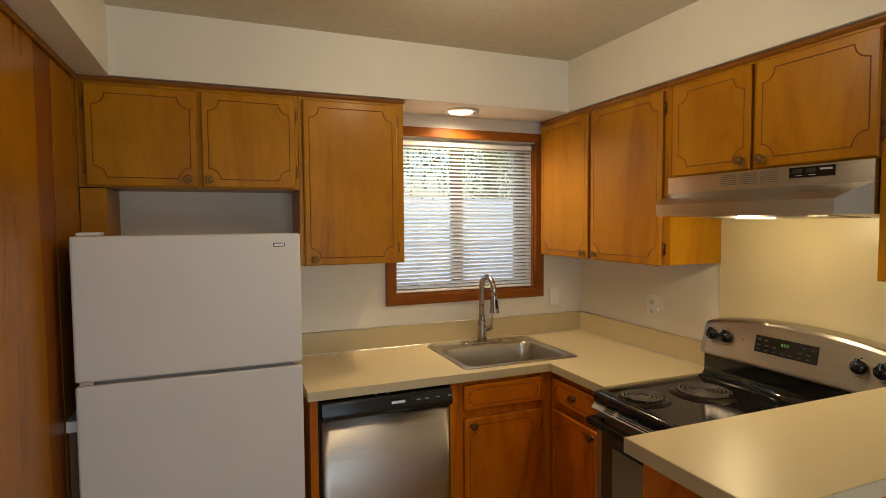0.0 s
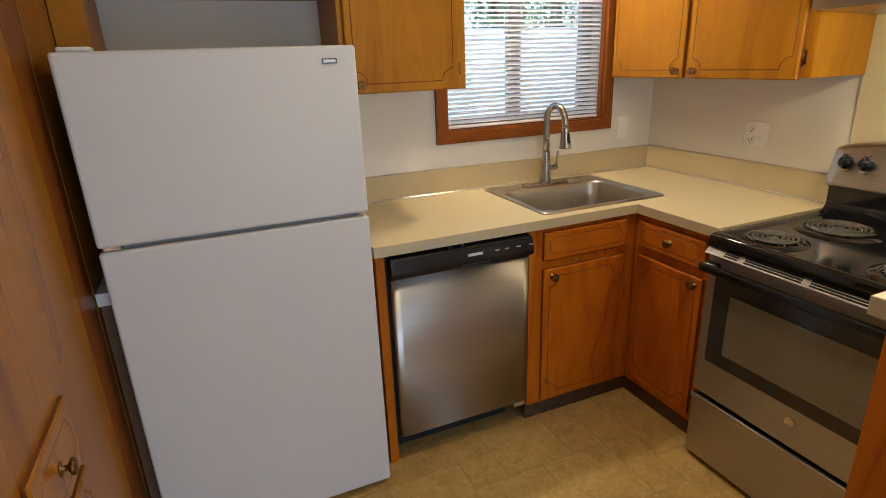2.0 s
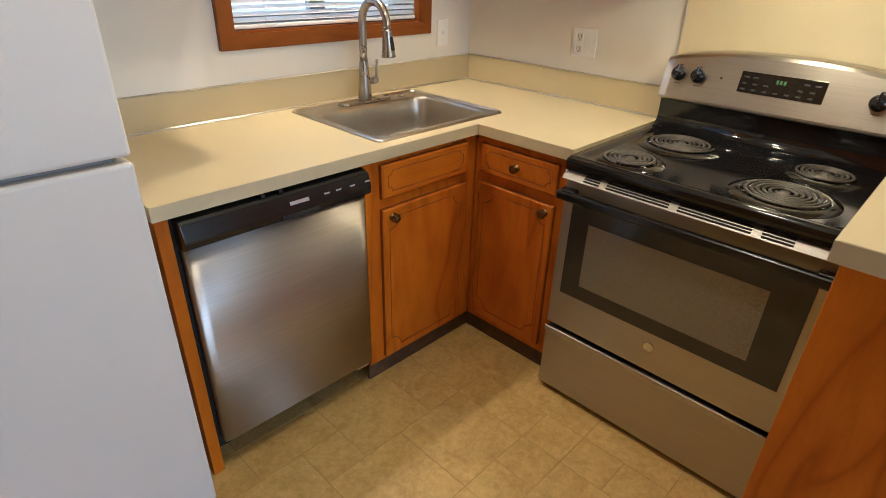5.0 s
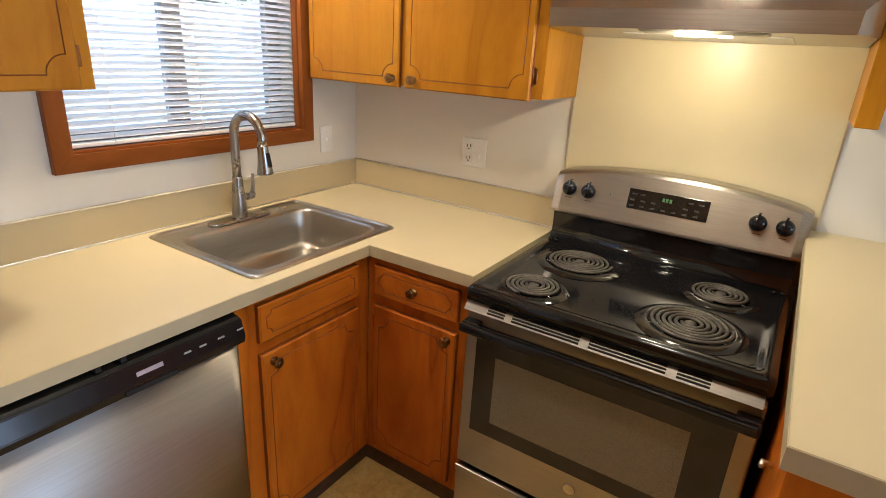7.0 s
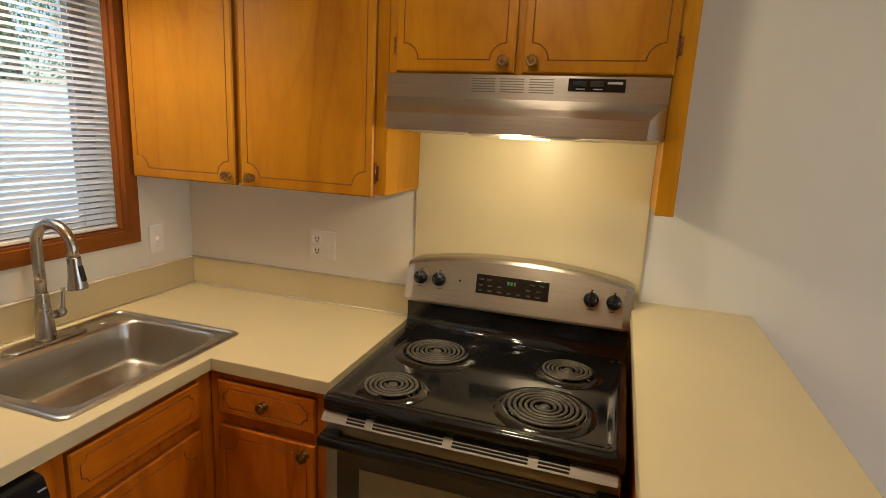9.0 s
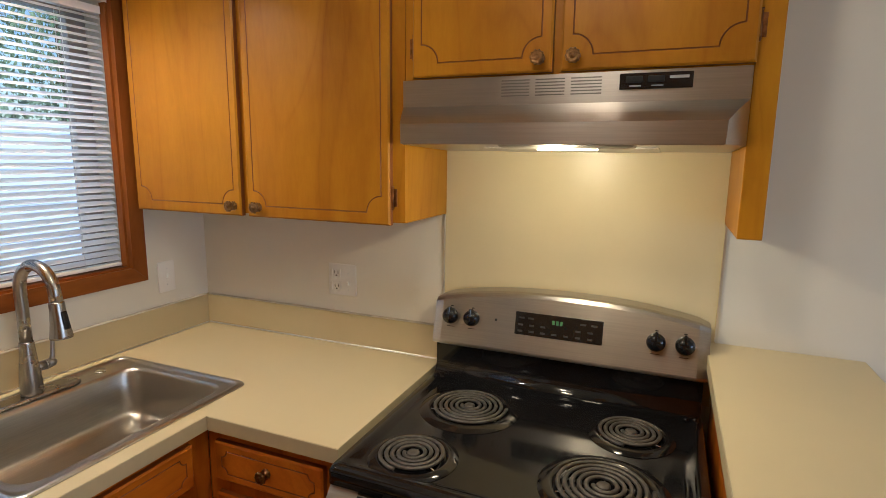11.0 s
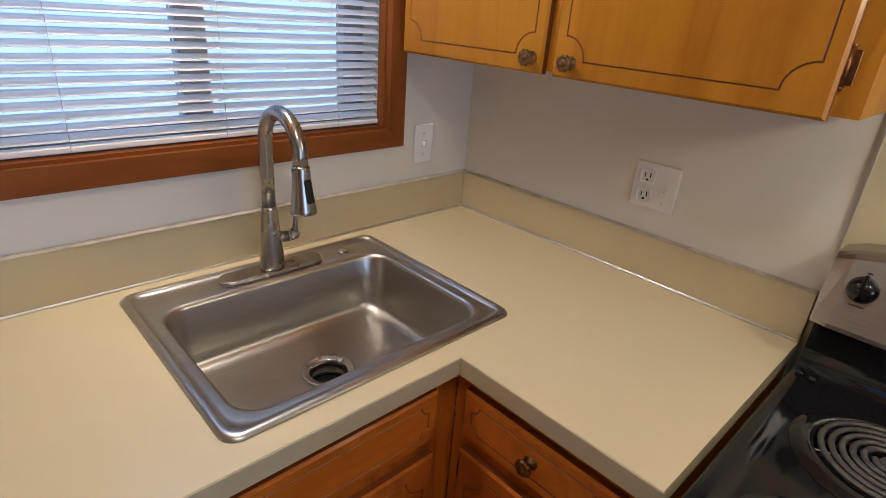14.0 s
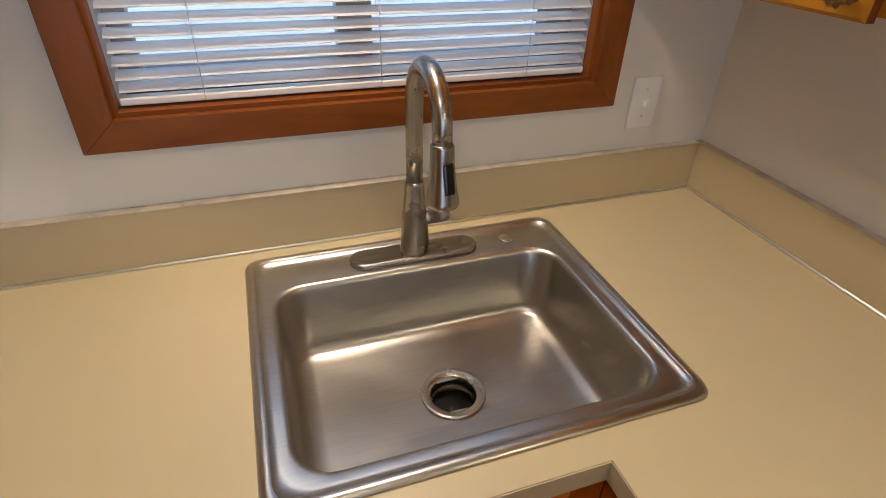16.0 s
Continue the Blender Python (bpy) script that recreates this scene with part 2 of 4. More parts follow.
# ---- mesh tools ----
def box(bm, x0, x1, y0, y1, z0, z1, bevel=0.0, segments=1):
    x0, x1 = sorted((x0, x1))
    y0, y1 = sorted((y0, y1))
    z0, z1 = sorted((z0, z1))
    m = Matrix.LocRotScale(((x0 + x1) / 2, (y0 + y1) / 2, (z0 + z1) / 2), None, (x1 - x0, y1 - y0, z1 - z0))
    verts = bmesh.ops.create_cube(bm, size=1, matrix=m)["verts"]
    if bevel:
        edges = list({e for v in verts for e in v.link_edges})
        bmesh.ops.bevel(bm, geom=edges, offset=bevel, segments=segments, affect="EDGES", profile=0.5)
    return bm


def boxes(*list_of, bevel=0.0):
    bm = bmesh.new()
    for b in list_of:
        box(bm, *b, bevel=bevel)
    return bm


def block(x0, x1, y0, y1, z0, z1, bevel=0.0, segments=2):
    return box(bmesh.new(), x0, x1, y0, y1, z0, z1, bevel, segments)


def turned(profile, steps=32, m=Matrix(), wobble=None, cap=True):
    """A solid of revolution about z from (radius, height) pairs."""
    bm = bmesh.new()
    rings = []
    for r, z in profile:
        ring = []
        for i in range(steps):
            a = 2 * math.pi * i / steps
            k = r * (wobble(a, r) if wobble else 1)
            ring.append(bm.verts.new(m @ Vector((k * math.cos(a), k * math.sin(a), z))))
        rings.append(ring)
    for a, b in zip(rings, rings[1:]):
        for i in range(steps):
            j = (i + 1) % steps
            bm.faces.new((a[i], a[j], b[j], b[i]))
    if cap and profile[0][0] > 1e-6:
        bm.faces.new(rings[0][::-1])
    if cap and profile[-1][0] > 1e-6:
        bm.faces.new(rings[-1])
    bmesh.ops.remove_doubles(bm, verts=bm.verts, dist=1e-6)
    bmesh.ops.recalc_face_normals(bm, faces=bm.faces)
    for f in bm.faces:
        f.smooth = True
    return bm


def tube(points, radius, sides=10, bm=None, flat=1.0):
    """A round bar along points; radius is a number or one per point."""
    bm = bm or bmesh.new()
    pts = [Vector(p) for p in points]
    rings, up = [], None
    for i, p in enumerate(pts):
        d = (pts[min(i + 1, len(pts) - 1)] - pts[max(i - 1, 0)]).normalized()
        if up is None:
            up = Vector((0, 0, 1)) if abs(d.z) < 0.9 else Vector((1, 0, 0))
        side = d.cross(up).normalized()
        up = side.cross(d).normalized()
        r = radius[i] if isinstance(radius, (list, tuple)) else radius
        rings.append([bm.verts.new(p + r * (math.cos(2 * math.pi * k / sides) * side + flat * math.sin(2 * math.pi * k / sides) * up)) for k in range(sides)])
    made = []
    for a, b in zip(rings, rings[1:]):
        for k in range(sides):
            j = (k + 1) % sides
            made.append(bm.faces.new((a[k], a[j], b[j], b[k])))
    made += [bm.faces.new(rings[0][::-1]), bm.faces.new(rings[-1])]
    for f in made:
        f.smooth = True
    bmesh.ops.recalc_face_normals(bm, faces=made)
    return bm


def prism(outline, axis, lo, hi):
    """An outline of (a, b) pairs drawn out along axis x, y or z."""
    bm = bmesh.new()
    place = {"x": lambda a, b, c: (c, a, b), "y": lambda a, b, c: (a, c, b), "z": lambda a, b, c: (a, b, c)}[axis]
    one = [bm.verts.new(place(a, b, lo)) for a, b in outline]
    two = [bm.verts.new(place(a, b, hi)) for a, b in outline]
    n = len(outline)
    for i in range(n):
        bm.faces.new((one[i], one[(i + 1) % n], two[(i + 1) % n], two[i]))
    bm.faces.new(one[::-1])
    bm.faces.new(two)
    bmesh.ops.recalc_face_normals(bm, faces=bm.faces)
    return bm


def rounded(x0, x1, y0, y1, r, steps=6):
    pts = []
    for cx, cy, start in ((x1 - r, y1 - r, 0), (x0 + r, y1 - r, 90), (x0 + r, y0 + r, 180), (x1 - r, y0 + r, 270)):
        for i in range(steps + 1):
            a = radians(start + 90 * i / steps)
            pts.append((cx + r * math.cos(a), cy + r * math.sin(a)))
    return pts


def lofted(loops, close_first=False, close_last=False, smooth=True):
    """Skin over loops of equally many 3D points."""
    bm = bmesh.new()
    rings = [[bm.verts.new(p) for p in loop] for loop in loops]
    n = len(rings[0])
    for a, b in zip(rings, rings[1:]):
        for i in range(n):
            f = bm.faces.new((a[i], a[(i + 1) % n], b[(i + 1) % n], b[i]))
            f.smooth = smooth
    if close_first:
        bm.faces.new(rings[0][::-1])
    if close_last:
        bm.faces.new(rings[-1])
    bmesh.ops.recalc_face_normals(bm, faces=bm.faces)
    return bm


def mesh_of(name, bm, *mats):
    me = bpy.data.meshes.new(name)
    bm.to_mesh(me)
    bm.free()
    for m in mats:
        me.materials.append(m)
    return me


def world_of(ob):
    m = ob.matrix_basis.copy()
    return m if ob.parent is None else world_of(ob.parent) @ ob.matrix_parent_inverse @ m


def thing(name, loc, label, category, group="", kind=""):
    ob = new(name)
    ob.empty_display_size = 0.05
    ob.matrix_basis = pose(*loc)
    return tagged(ob, label, category, group, kind)


def part(name, bm, mat, parent, label="", at=None):
    """One mesh under a thing or a part, in world places, or in its own frame with the pose at."""
    mats = mat if isinstance(mat, tuple) else (mat,)
    data = bm if isinstance(bm, bpy.types.Mesh) else mesh_of(name, bm, *mats)
    ob = new(name, data)
    ob.parent = parent
    ob.matrix_parent_inverse = world_of(parent).inverted()
    if at is not None:
        ob.matrix_basis = at
    return tagged(ob, label)


def sub(name, data, parent, at, label=""):
    """A part of a part, at a pose in the part's own frame."""
    ob = new(name, data)
    ob.parent = parent
    ob.matrix_basis = at
    return tagged(ob, label)


def structure(name, bm, mat, label, category):
    mats = mat if isinstance(mat, tuple) else (mat,)
    return tagged(new(name, mesh_of(name, bm, *mats)), label, category, kind="structure")


def whole(name, bm, mat, label, category, group=""):
    mats = mat if isinstance(mat, tuple) else (mat,)
    return tagged(new(name, mesh_of(name, bm, *mats)), label, category, group)


# ---- structure ----
SOFFIT, CEIL = 2.183, 2.452
WX0, WX1, WZ0, WZ1 = -1.218, -0.332, 1.187, 2.066
floor_under = structure("floor", block(-3.3, 0.12, -5.3, 0.12, -0.12, -0.0015), GROUT, "tan mottled vinyl floor with an embossed tile pattern", "floor")
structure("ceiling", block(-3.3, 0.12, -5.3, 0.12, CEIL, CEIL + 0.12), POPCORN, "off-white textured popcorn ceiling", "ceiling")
structure("wall_north", boxes((-3.3, WX0, 0, 0.16, 0, CEIL), (WX1, 0.12, 0, 0.16, 0, CEIL), (WX0, WX1, 0, 0.16, 0, WZ0), (WX0, WX1, 0, 0.16, WZ1, CEIL)), PAINT, "off-white painted kitchen wall with a window opening", "wall")
structure("wall_east", block(0, 0.12, -5.3, 0, 0, CEIL), PAINT, "off-white painted wall behind the range", "wall")
structure("wall_west", block(-3.42, -3.3, -5.3, 0.16, 0, CEIL), PAINT, "plain off-white painted wall", "wall")
structure("wall_south", boxes((-3.3, -2.5, -5.3, -5.18, 0, CEIL), (-0.7, 0, -5.3, -5.18, 0, CEIL), (-2.5, -0.7, -5.3, -5.18, 2.08, CEIL)), PAINT, "plain off-white wall with a wide patio opening", "wall")
structure("roof", block(-3.8, 0.6, -5.5, 0.4, CEIL + 0.13, CEIL + 0.3), TRIM, "dark flat roof slab over the kitchen", "roof")
structure("soffit_north", block(-2.477, -0.332, -0.335, 0, SOFFIT, CEIL), PAINT, "off-white painted soffit above the wall cabinets", "soffit")
structure("soffit_east", block(-0.332, 0, -1.91, 0, SOFFIT, CEIL), PAINT, "off-white painted soffit above the range cabinets", "soffit")
structure("soffit_west", block(-3.3, -2.477, -5.18, 0, SOFFIT, CEIL), PAINT, "off-white painted soffit above the tall cabinet", "soffit")

# window casing, frame, glass
win = tagged(new("window_1"), "sliding kitchen window in a dark stained wooden casing", "window", kind="structure")
win.matrix_basis = pose(-0.775, 0, WZ0)
C = 0.05
def casing(corners, mat, name):
    """A flat casing board with mitred ends, its inner edge eased back."""
    part(name, lofted([[(x, -0.0005, z) for x, z in corners], [(x, -0.020, z) for x, z in corners], [(x + (WXC - x) * 0.004, -0.022, z + (WZC - z) * 0.004) for x, z in corners]], True, True, False), mat, win)


WXC, WZC = (WX0 + WX1) / 2, (WZ0 + WZ1) / 2
XO0, XO1, ZO0, ZO1 = WX0 - C, WX1 + C, WZ0 - C + 0.004, WZ1 + C - 0.004
XI0, XI1, ZI0, ZI1 = WX0 + 0.004, WX1 - 0.004, WZ0 + 0.004, WZ1 - 0.004
casing([(XO0 + 0.0005, ZO0), (XO1 - 0.0005, ZO0), (XI1 - 0.0005, ZI0), (XI0 + 0.0005, ZI0)], CASING, "casing_sill")
casing([(XO0 + 0.0005, ZO1), (XO1 - 0.0005, ZO1), (XI1 - 0.0005, ZI1), (XI0 + 0.0005, ZI1)], CASING, "casing_head")
casing([(XO0, ZO0 + 0.0005), (XO0, ZO1 - 0.0005), (XI0, ZI1 - 0.0005), (XI0, ZI0 + 0.0005)], CASING_Z, "casing_side")
casing([(XO1, ZO0 + 0.0005), (XO1, ZO1 - 0.0005), (XI1, ZI1 - 0.0005), (XI1, ZI0 + 0.0005)], CASING_Z, "casing_side")
part("jamb_return", boxes((WX0, WX0 + 0.012, 0, 0.026, WZ0 + 0.012, WZ1 - 0.012), (WX1 - 0.012, WX1, 0, 0.026, WZ0 + 0.012, WZ1 - 0.012)), CASING_Z, win)
part("jamb_liner", boxes((WX0, WX0 + 0.012, 0.0265, 0.15, WZ0 + 0.012, WZ1 - 0.012), (WX1 - 0.012, WX1, 0.0265, 0.15, WZ0 + 0.012, WZ1 - 0.012), (WX0, WX1, 0, 0.15, WZ1 - 0.012, WZ1)), PAINT, win)
part("window_sill", block(WX0, WX1, 0, 0.15, WZ0, WZ0 + 0.012), CASING, win)
FY0, FY1 = 0.095, 0.135
part("window_frame", boxes((WX0 + 0.012, WX0 + 0.045, FY0, FY1, WZ0 + 0.012, WZ1 - 0.012), (WX1 - 0.075, WX1 - 0.012, FY0, FY1, WZ0 + 0.012, WZ1 - 0.012), (WX0 + 0.045, WX1 - 0.075, FY0, FY1, WZ0 + 0.012, WZ0 + 0.05), (WX0 + 0.045, WX1 - 0.075, FY0, FY1, WZ1 - 0.05, WZ1 - 0.012), bevel=0.003), VINYL_FRAME, win)
part("mullion", block(-0.832, -0.768, FY0 - 0.008, FY1, WZ0 + 0.05, WZ1 - 0.05, 0.004), VINYL_FRAME, win)
for a, b in ((WX0 + 0.045, -0.832), (-0.768, WX1 - 0.075)):
    g = part("pane", block(a, b, 0.112, 0.117, WZ0 + 0.05, WZ1 - 0.05), PANE, win, "clear glass pane")
    g.visible_shadow = False


# ---- cabinet parts ----
def outline(w, h, inset, rise, r, steps=7):
    """A rectangle whose corners are cut by inward quarter circles."""
    x0, x1, z0, z1 = inset, w - inset, rise, h - rise
    pts = []
    for cx, cz, start in ((x1, z1, 270), (x0, z1, 0), (x0, z0, 90), (x1, z0, 180)):
        for i in range(steps + 1):
            a = radians(start - 90 * i / steps)
            pts.append((cx + r * math.cos(a), cz + r * math.sin(a)))
    return pts


def offset(pts, d):
    out, n = [], len(pts)
    for i, (x, z) in enumerate(pts):
        e1 = Vector((x - pts[i - 1][0], z - pts[i - 1][1])).normalized()
        e2 = Vector((pts[(i + 1) % n][0] - x, pts[(i + 1) % n][1] - z)).normalized()
        nrm = Vector((e1.y + e2.y, -e1.x - e2.x)).normalized()
        k = min(1.6, 1 / max(0.4, nrm.dot(Vector((e1.y, -e1.x)))))
        out.append((x + nrm.x * d * k, z + nrm.y * d * k))
    return out


def panel_mesh(w, h, thick, inset, rise, r, groove=0.0036, depth=0.0022):
    """A slab front with a routed line; front at y = -thick."""
    bm = bmesh.new()
    e, y = 0.005, -thick
    rims = [[bm.verts.new((a, yy, b)) for a, b in ((k, k), (w - k, k), (w - k, h - k), (k, h - k))] for k, yy in ((0, 0), (0, y + e), (e, y))]
    edge = []
    for k, (a, b) in enumerate(zip(rims, rims[1:])):
        for i in range(4):
            fc = bm.faces.new((a[i], a[(i + 1) % 4], b[(i + 1) % 4], b[i]))
            edge += [fc] if k == 0 else []
    bm.faces.new(rims[0])
    path = outline(w, h, inset, rise, r)
    outer = [bm.verts.new((a, y, b)) for a, b in offset(path, groove / 2)]
    inner = [bm.verts.new((a, y, b)) for a, b in offset(path, -groove / 2)]
    low = [bm.verts.new((a, y + depth, b)) for a, b in path]
    n = len(path)
    grooves = []
    for i in range(n):
        j = (i + 1) % n
        grooves.append(bm.faces.new((outer[i], outer[j], low[j], low[i])))
        grooves.append(bm.faces.new((low[i], low[j], inner[j], inner[i])))
    edges = [bm.edges.get((a[i], a[(i + 1) % len(a)])) for a in (rims[2], outer) for i in range(len(a))]
    bmesh.ops.triangle_fill(bm, edges=edges, use_beauty=True)
    edges = [bm.edges.get((inner[i], inner[(i + 1) % n])) for i in range(n)]
    bmesh.ops.triangle_fill(bm, edges=edges, use_beauty=True)
    bmesh.ops.recalc_face_normals(bm, faces=bm.faces)
    # Sides of the front take the groove colour, as the dark gap beside it.
    for f in grooves + edge:
        f.material_index = 1
    return bm


def knob_mesh():
    lobes = lambda a, r: 1 + (0.09 * math.cos(10 * a) if r > 0.009 else 0)
    prof = [(0.0135, 0), (0.0135, 0.002), (0.006, 0.004), (0.005, 0.012), (0.010, 0.015), (0.0155, 0.019), (0.0165, 0.022), (0.0145, 0.026), (0.011, 0.0268), (0.0085, 0.0245), (0.0065, 0.0262), (0.004, 0.0282), (0.0, 0.0288)]
    return mesh_of("knob", turned(prof, 40, pose(0, 0, 0, 90), lobes), BRONZE)


def hinge_mesh():
    bm = bmesh.new()
    tube([(0, -0.004, -0.026), (0, -0.004, 0.026)], 0.0042, 10, bm)
    for z in (-0.029, 0.029):
        tube([(0, -0.004, z - 0.003), (0, -0.004, z + 0.003)], [0.003, 0.0052], 10, bm)
    box(bm, 0.001, 0.013, -0.0022, 0, -0.024, 0.024, 0.0008)
    box(bm, -0.012, -0.001, -0.0022, 0.0, -0.020, 0.020, 0.0008)
    return mesh_of("hinge", bm, COPPER)


KNOB, HINGE = knob_mesh(), hinge_mesh()
T = 0.019


def front(parent, name, at, w, h, mats=(WOOD, GROOVE), knob=None, hinge=None, inset=0.026, rise=0.034, r=0.045, label=""):
    """A door or drawer front with its knob and hinges, in its own frame: x across, z up, seen from -y."""
    d = part(name, panel_mesh(w, h, T, inset, rise, r), mats, parent, label, at)
    if knob:
        sub("knob", KNOB, d, pose(knob[0], -T, knob[1]), "antique brass rosette knob")
    if hinge:
        x = -0.001 if hinge == "a" else w + 0.001
        for z in (min(0.075, h * 0.2), h - min(0.075, h * 0.2)):
            sub("hinge", HINGE, d, pose(x, 0, z, 0, 0, 0) @ Matrix.Diagonal((-1 if hinge == "a" else 1, 1, 1, 1)), "aged copper hinge")
    return d


def north(x, z, y=-0.302):
    return pose(x, y, z)


def east(y, z, x=-0.302):
    return pose(x, y, z, 0, 0, -90)


def west(y, z, x=-2.6):
    return pose(x, y, z, 0, 0, 90)


TOP = SOFFIT - 0.003
# cabinet over the refrigerator
c = thing("wall_cabinet", (-2.17, -0.15, 1.735), "two-door honey-stained wood wall cabinet above the refrigerator", "cabinet")
part("body", boxes((-2.598, -1.752, -0.282, -0.001, 1.745, TOP)), WOOD, c)
part("face_frame", boxes((-2.598, -1.752, -0.302, -0.2825, 2.125, TOP), (-2.598, -2.545, -0.302, -0.2825, 1.745, 2.125), (-1.776, -1.752, -0.302, -0.2825, 1.745, 2.125), (-2.18, -2.14, -0.302, -0.2825, 1.745, 2.125), (-2.545, -2.18, -0.302, -0.2825, 1.745, 1.77), (-2.14, -1.776, -0.302, -0.2825, 1.745, 1.77)), WOOD, c)
front(c, "door", north(-2.570, 1.750), 0.403, 0.400, knob=(0.365, 0.032), hinge="a")
front(c, "door", north(-2.150, 1.750), 0.384, 0.400, knob=(0.028, 0.032), hinge="b")
whole("filler_panel", block(-2.598, -2.506, -0.300, -0.001, 1.44, 1.742, 0.002), WOOD, "honey-stained wood filler panel beside the refrigerator", "panel")

# tall single door wall cabinet beside the window
c = thing("wall_cabinet", (-1.5, -0.15, 1.39), "single-door honey-stained wood wall cabinet beside the window", "cabinet")
part("body", boxes((-1.750, -1.256, -0.282, -0.001, 1.399, TOP)), WOOD, c)
part("face_frame", boxes((-1.750, -1.256, -0.302, -0.2825, 2.125, TOP), (-1.750, -1.710, -0.302, -0.2825, 1.399, 2.125), (-1.305, -1.256, -0.302, -0.2825, 1.399, 2.125), (-1.710, -1.305, -0.302, -0.2825, 1.399, 1.425)), WOOD, c)
front(c, "door", north(-1.732, 1.400), 0.440, 0.750, knob=(0.042, 0.030), hinge="b")
whole("cabinet_molding", prism([(-0.314, TOP), (-0.303, TOP), (-0.303, TOP - 0.017), (-0.307, TOP - 0.017), (-0.313, TOP - 0.007)], "x", -2.598, -1.250), TRIM, "wood molding strip along the soffit, its shadow put into the colour", "molding")

# two-door wall cabinet on the range wall
c = thing("wall_cabinet", (-0.15, -0.53, 1.39), "tall two-door honey-stained wood wall cabinet in the corner", "cabinet")
part("body", boxes((-0.282, -0.001, -1.043, -0.030, 1.404, TOP)), WOOD, c)
part("face_frame", boxes((-0.302, -0.2825, -1.043, -0.030, 2.125, TOP), (-0.302, -0.2825, -1.043, -0.985, 1.404, 2.125), (-0.302, -0.2825, -0.075, -0.030, 1.404, 2.125), (-0.302, -0.2825, -0.53, -0.485, 1.404, 2.125), (-0.302, -0.2825, -0.985, -0.53, 1.404, 1.43), (-0.302, -0.2825, -0.485, -0.075, 1.404, 1.43)), WOOD, c)
front(c, "door", east(-0.046, 1.397), 0.446, 0.753, knob=(0.418, 0.030))
front(c, "door", east(-0.518, 1.397), 0.488, 0.753, knob=(0.042, 0.030), hinge="b")

# cabinet over the range hood with its end panel
c = thing("wall_cabinet", (-0.15, -1.45, 1.76), "short two-door honey-stained wood cabinet above the range hood", "cabinet")
part("body", boxes((-0.282, -0.001, -1.840, -1.045, 1.776, TOP)), WOOD, c)
part("face_frame", boxes((-0.302, -0.2825, -1.840, -1.045, 2.125, TOP), (-0.302, -0.2825, -1.840, -1.822, 1.776, 2.125), (-0.302, -0.2825, -1.085, -1.045, 1.776, 2.125), (-0.302, -0.2825, -1.46, -1.41, 1.776, 2.125), (-0.302, -0.2825, -1.41, -1.085, 1.776, 1.80), (-0.302, -0.2825, -1.822, -1.46, 1.776, 1.80)), WOOD, c)
part("end_panel", block(-0.302, -0.001, -1.889, -1.8405, 1.416, TOP, 0.002), WOOD, c)
front(c, "door", east(-1.072, 1.780), 0.356, 0.370, knob=(0.326, 0.030), hinge="a")
front(c, "door", east(-1.448, 1.780), 0.394, 0.370, knob=(0.030, 0.030), hinge="b")
bm = prism([(-0.314, TOP), (-0.303, TOP), (-0.303, TOP - 0.017), (-0.307, TOP - 0.017), (-0.313, TOP - 0.007)], "x", 0.030, 1.892)
bmesh.ops.transform(bm, matrix=Matrix.Rotation(radians(-90), 4, "Z"), verts=bm.verts)
whole("cabinet_molding", bm, TRIM_Y, "wood molding strip along the soffit, its shadow put into the colour", "molding")

# base cabinet under the sink
c = thing("base_cabinet", (-0.88, -0.3, 0), "red-brown wood sink base cabinet, the shade's red put into its colour", "cabinet")
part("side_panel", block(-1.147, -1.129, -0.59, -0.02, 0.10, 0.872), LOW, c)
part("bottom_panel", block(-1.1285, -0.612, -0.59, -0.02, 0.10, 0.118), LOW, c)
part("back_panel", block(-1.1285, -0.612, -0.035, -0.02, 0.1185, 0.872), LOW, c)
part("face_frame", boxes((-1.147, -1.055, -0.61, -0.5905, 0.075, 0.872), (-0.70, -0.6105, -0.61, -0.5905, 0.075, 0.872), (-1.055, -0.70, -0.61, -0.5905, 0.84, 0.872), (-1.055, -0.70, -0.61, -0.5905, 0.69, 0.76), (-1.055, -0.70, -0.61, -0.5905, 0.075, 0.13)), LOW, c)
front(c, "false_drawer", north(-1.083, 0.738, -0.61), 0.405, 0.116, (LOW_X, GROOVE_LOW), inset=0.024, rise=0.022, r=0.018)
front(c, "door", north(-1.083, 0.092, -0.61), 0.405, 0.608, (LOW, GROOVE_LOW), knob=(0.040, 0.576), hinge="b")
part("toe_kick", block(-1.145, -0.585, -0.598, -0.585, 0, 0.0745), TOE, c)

# base cabinet between the corner and the range
c = thing("base_cabinet", (-0.3, -0.82, 0), "red-brown wood base cabinet with one drawer beside the range, the shade's red put into its colour", "cabinet")
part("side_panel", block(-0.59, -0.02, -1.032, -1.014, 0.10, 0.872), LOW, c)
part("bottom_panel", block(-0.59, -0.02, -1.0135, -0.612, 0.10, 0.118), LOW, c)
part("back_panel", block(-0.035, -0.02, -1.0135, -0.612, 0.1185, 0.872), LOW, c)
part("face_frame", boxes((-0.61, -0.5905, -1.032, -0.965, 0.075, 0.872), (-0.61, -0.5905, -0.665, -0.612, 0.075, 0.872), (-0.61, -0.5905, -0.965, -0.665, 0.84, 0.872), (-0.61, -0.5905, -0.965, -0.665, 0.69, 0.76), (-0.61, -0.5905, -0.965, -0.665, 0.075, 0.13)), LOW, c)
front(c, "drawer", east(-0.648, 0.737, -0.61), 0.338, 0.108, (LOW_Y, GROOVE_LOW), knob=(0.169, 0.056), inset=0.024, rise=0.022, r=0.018)
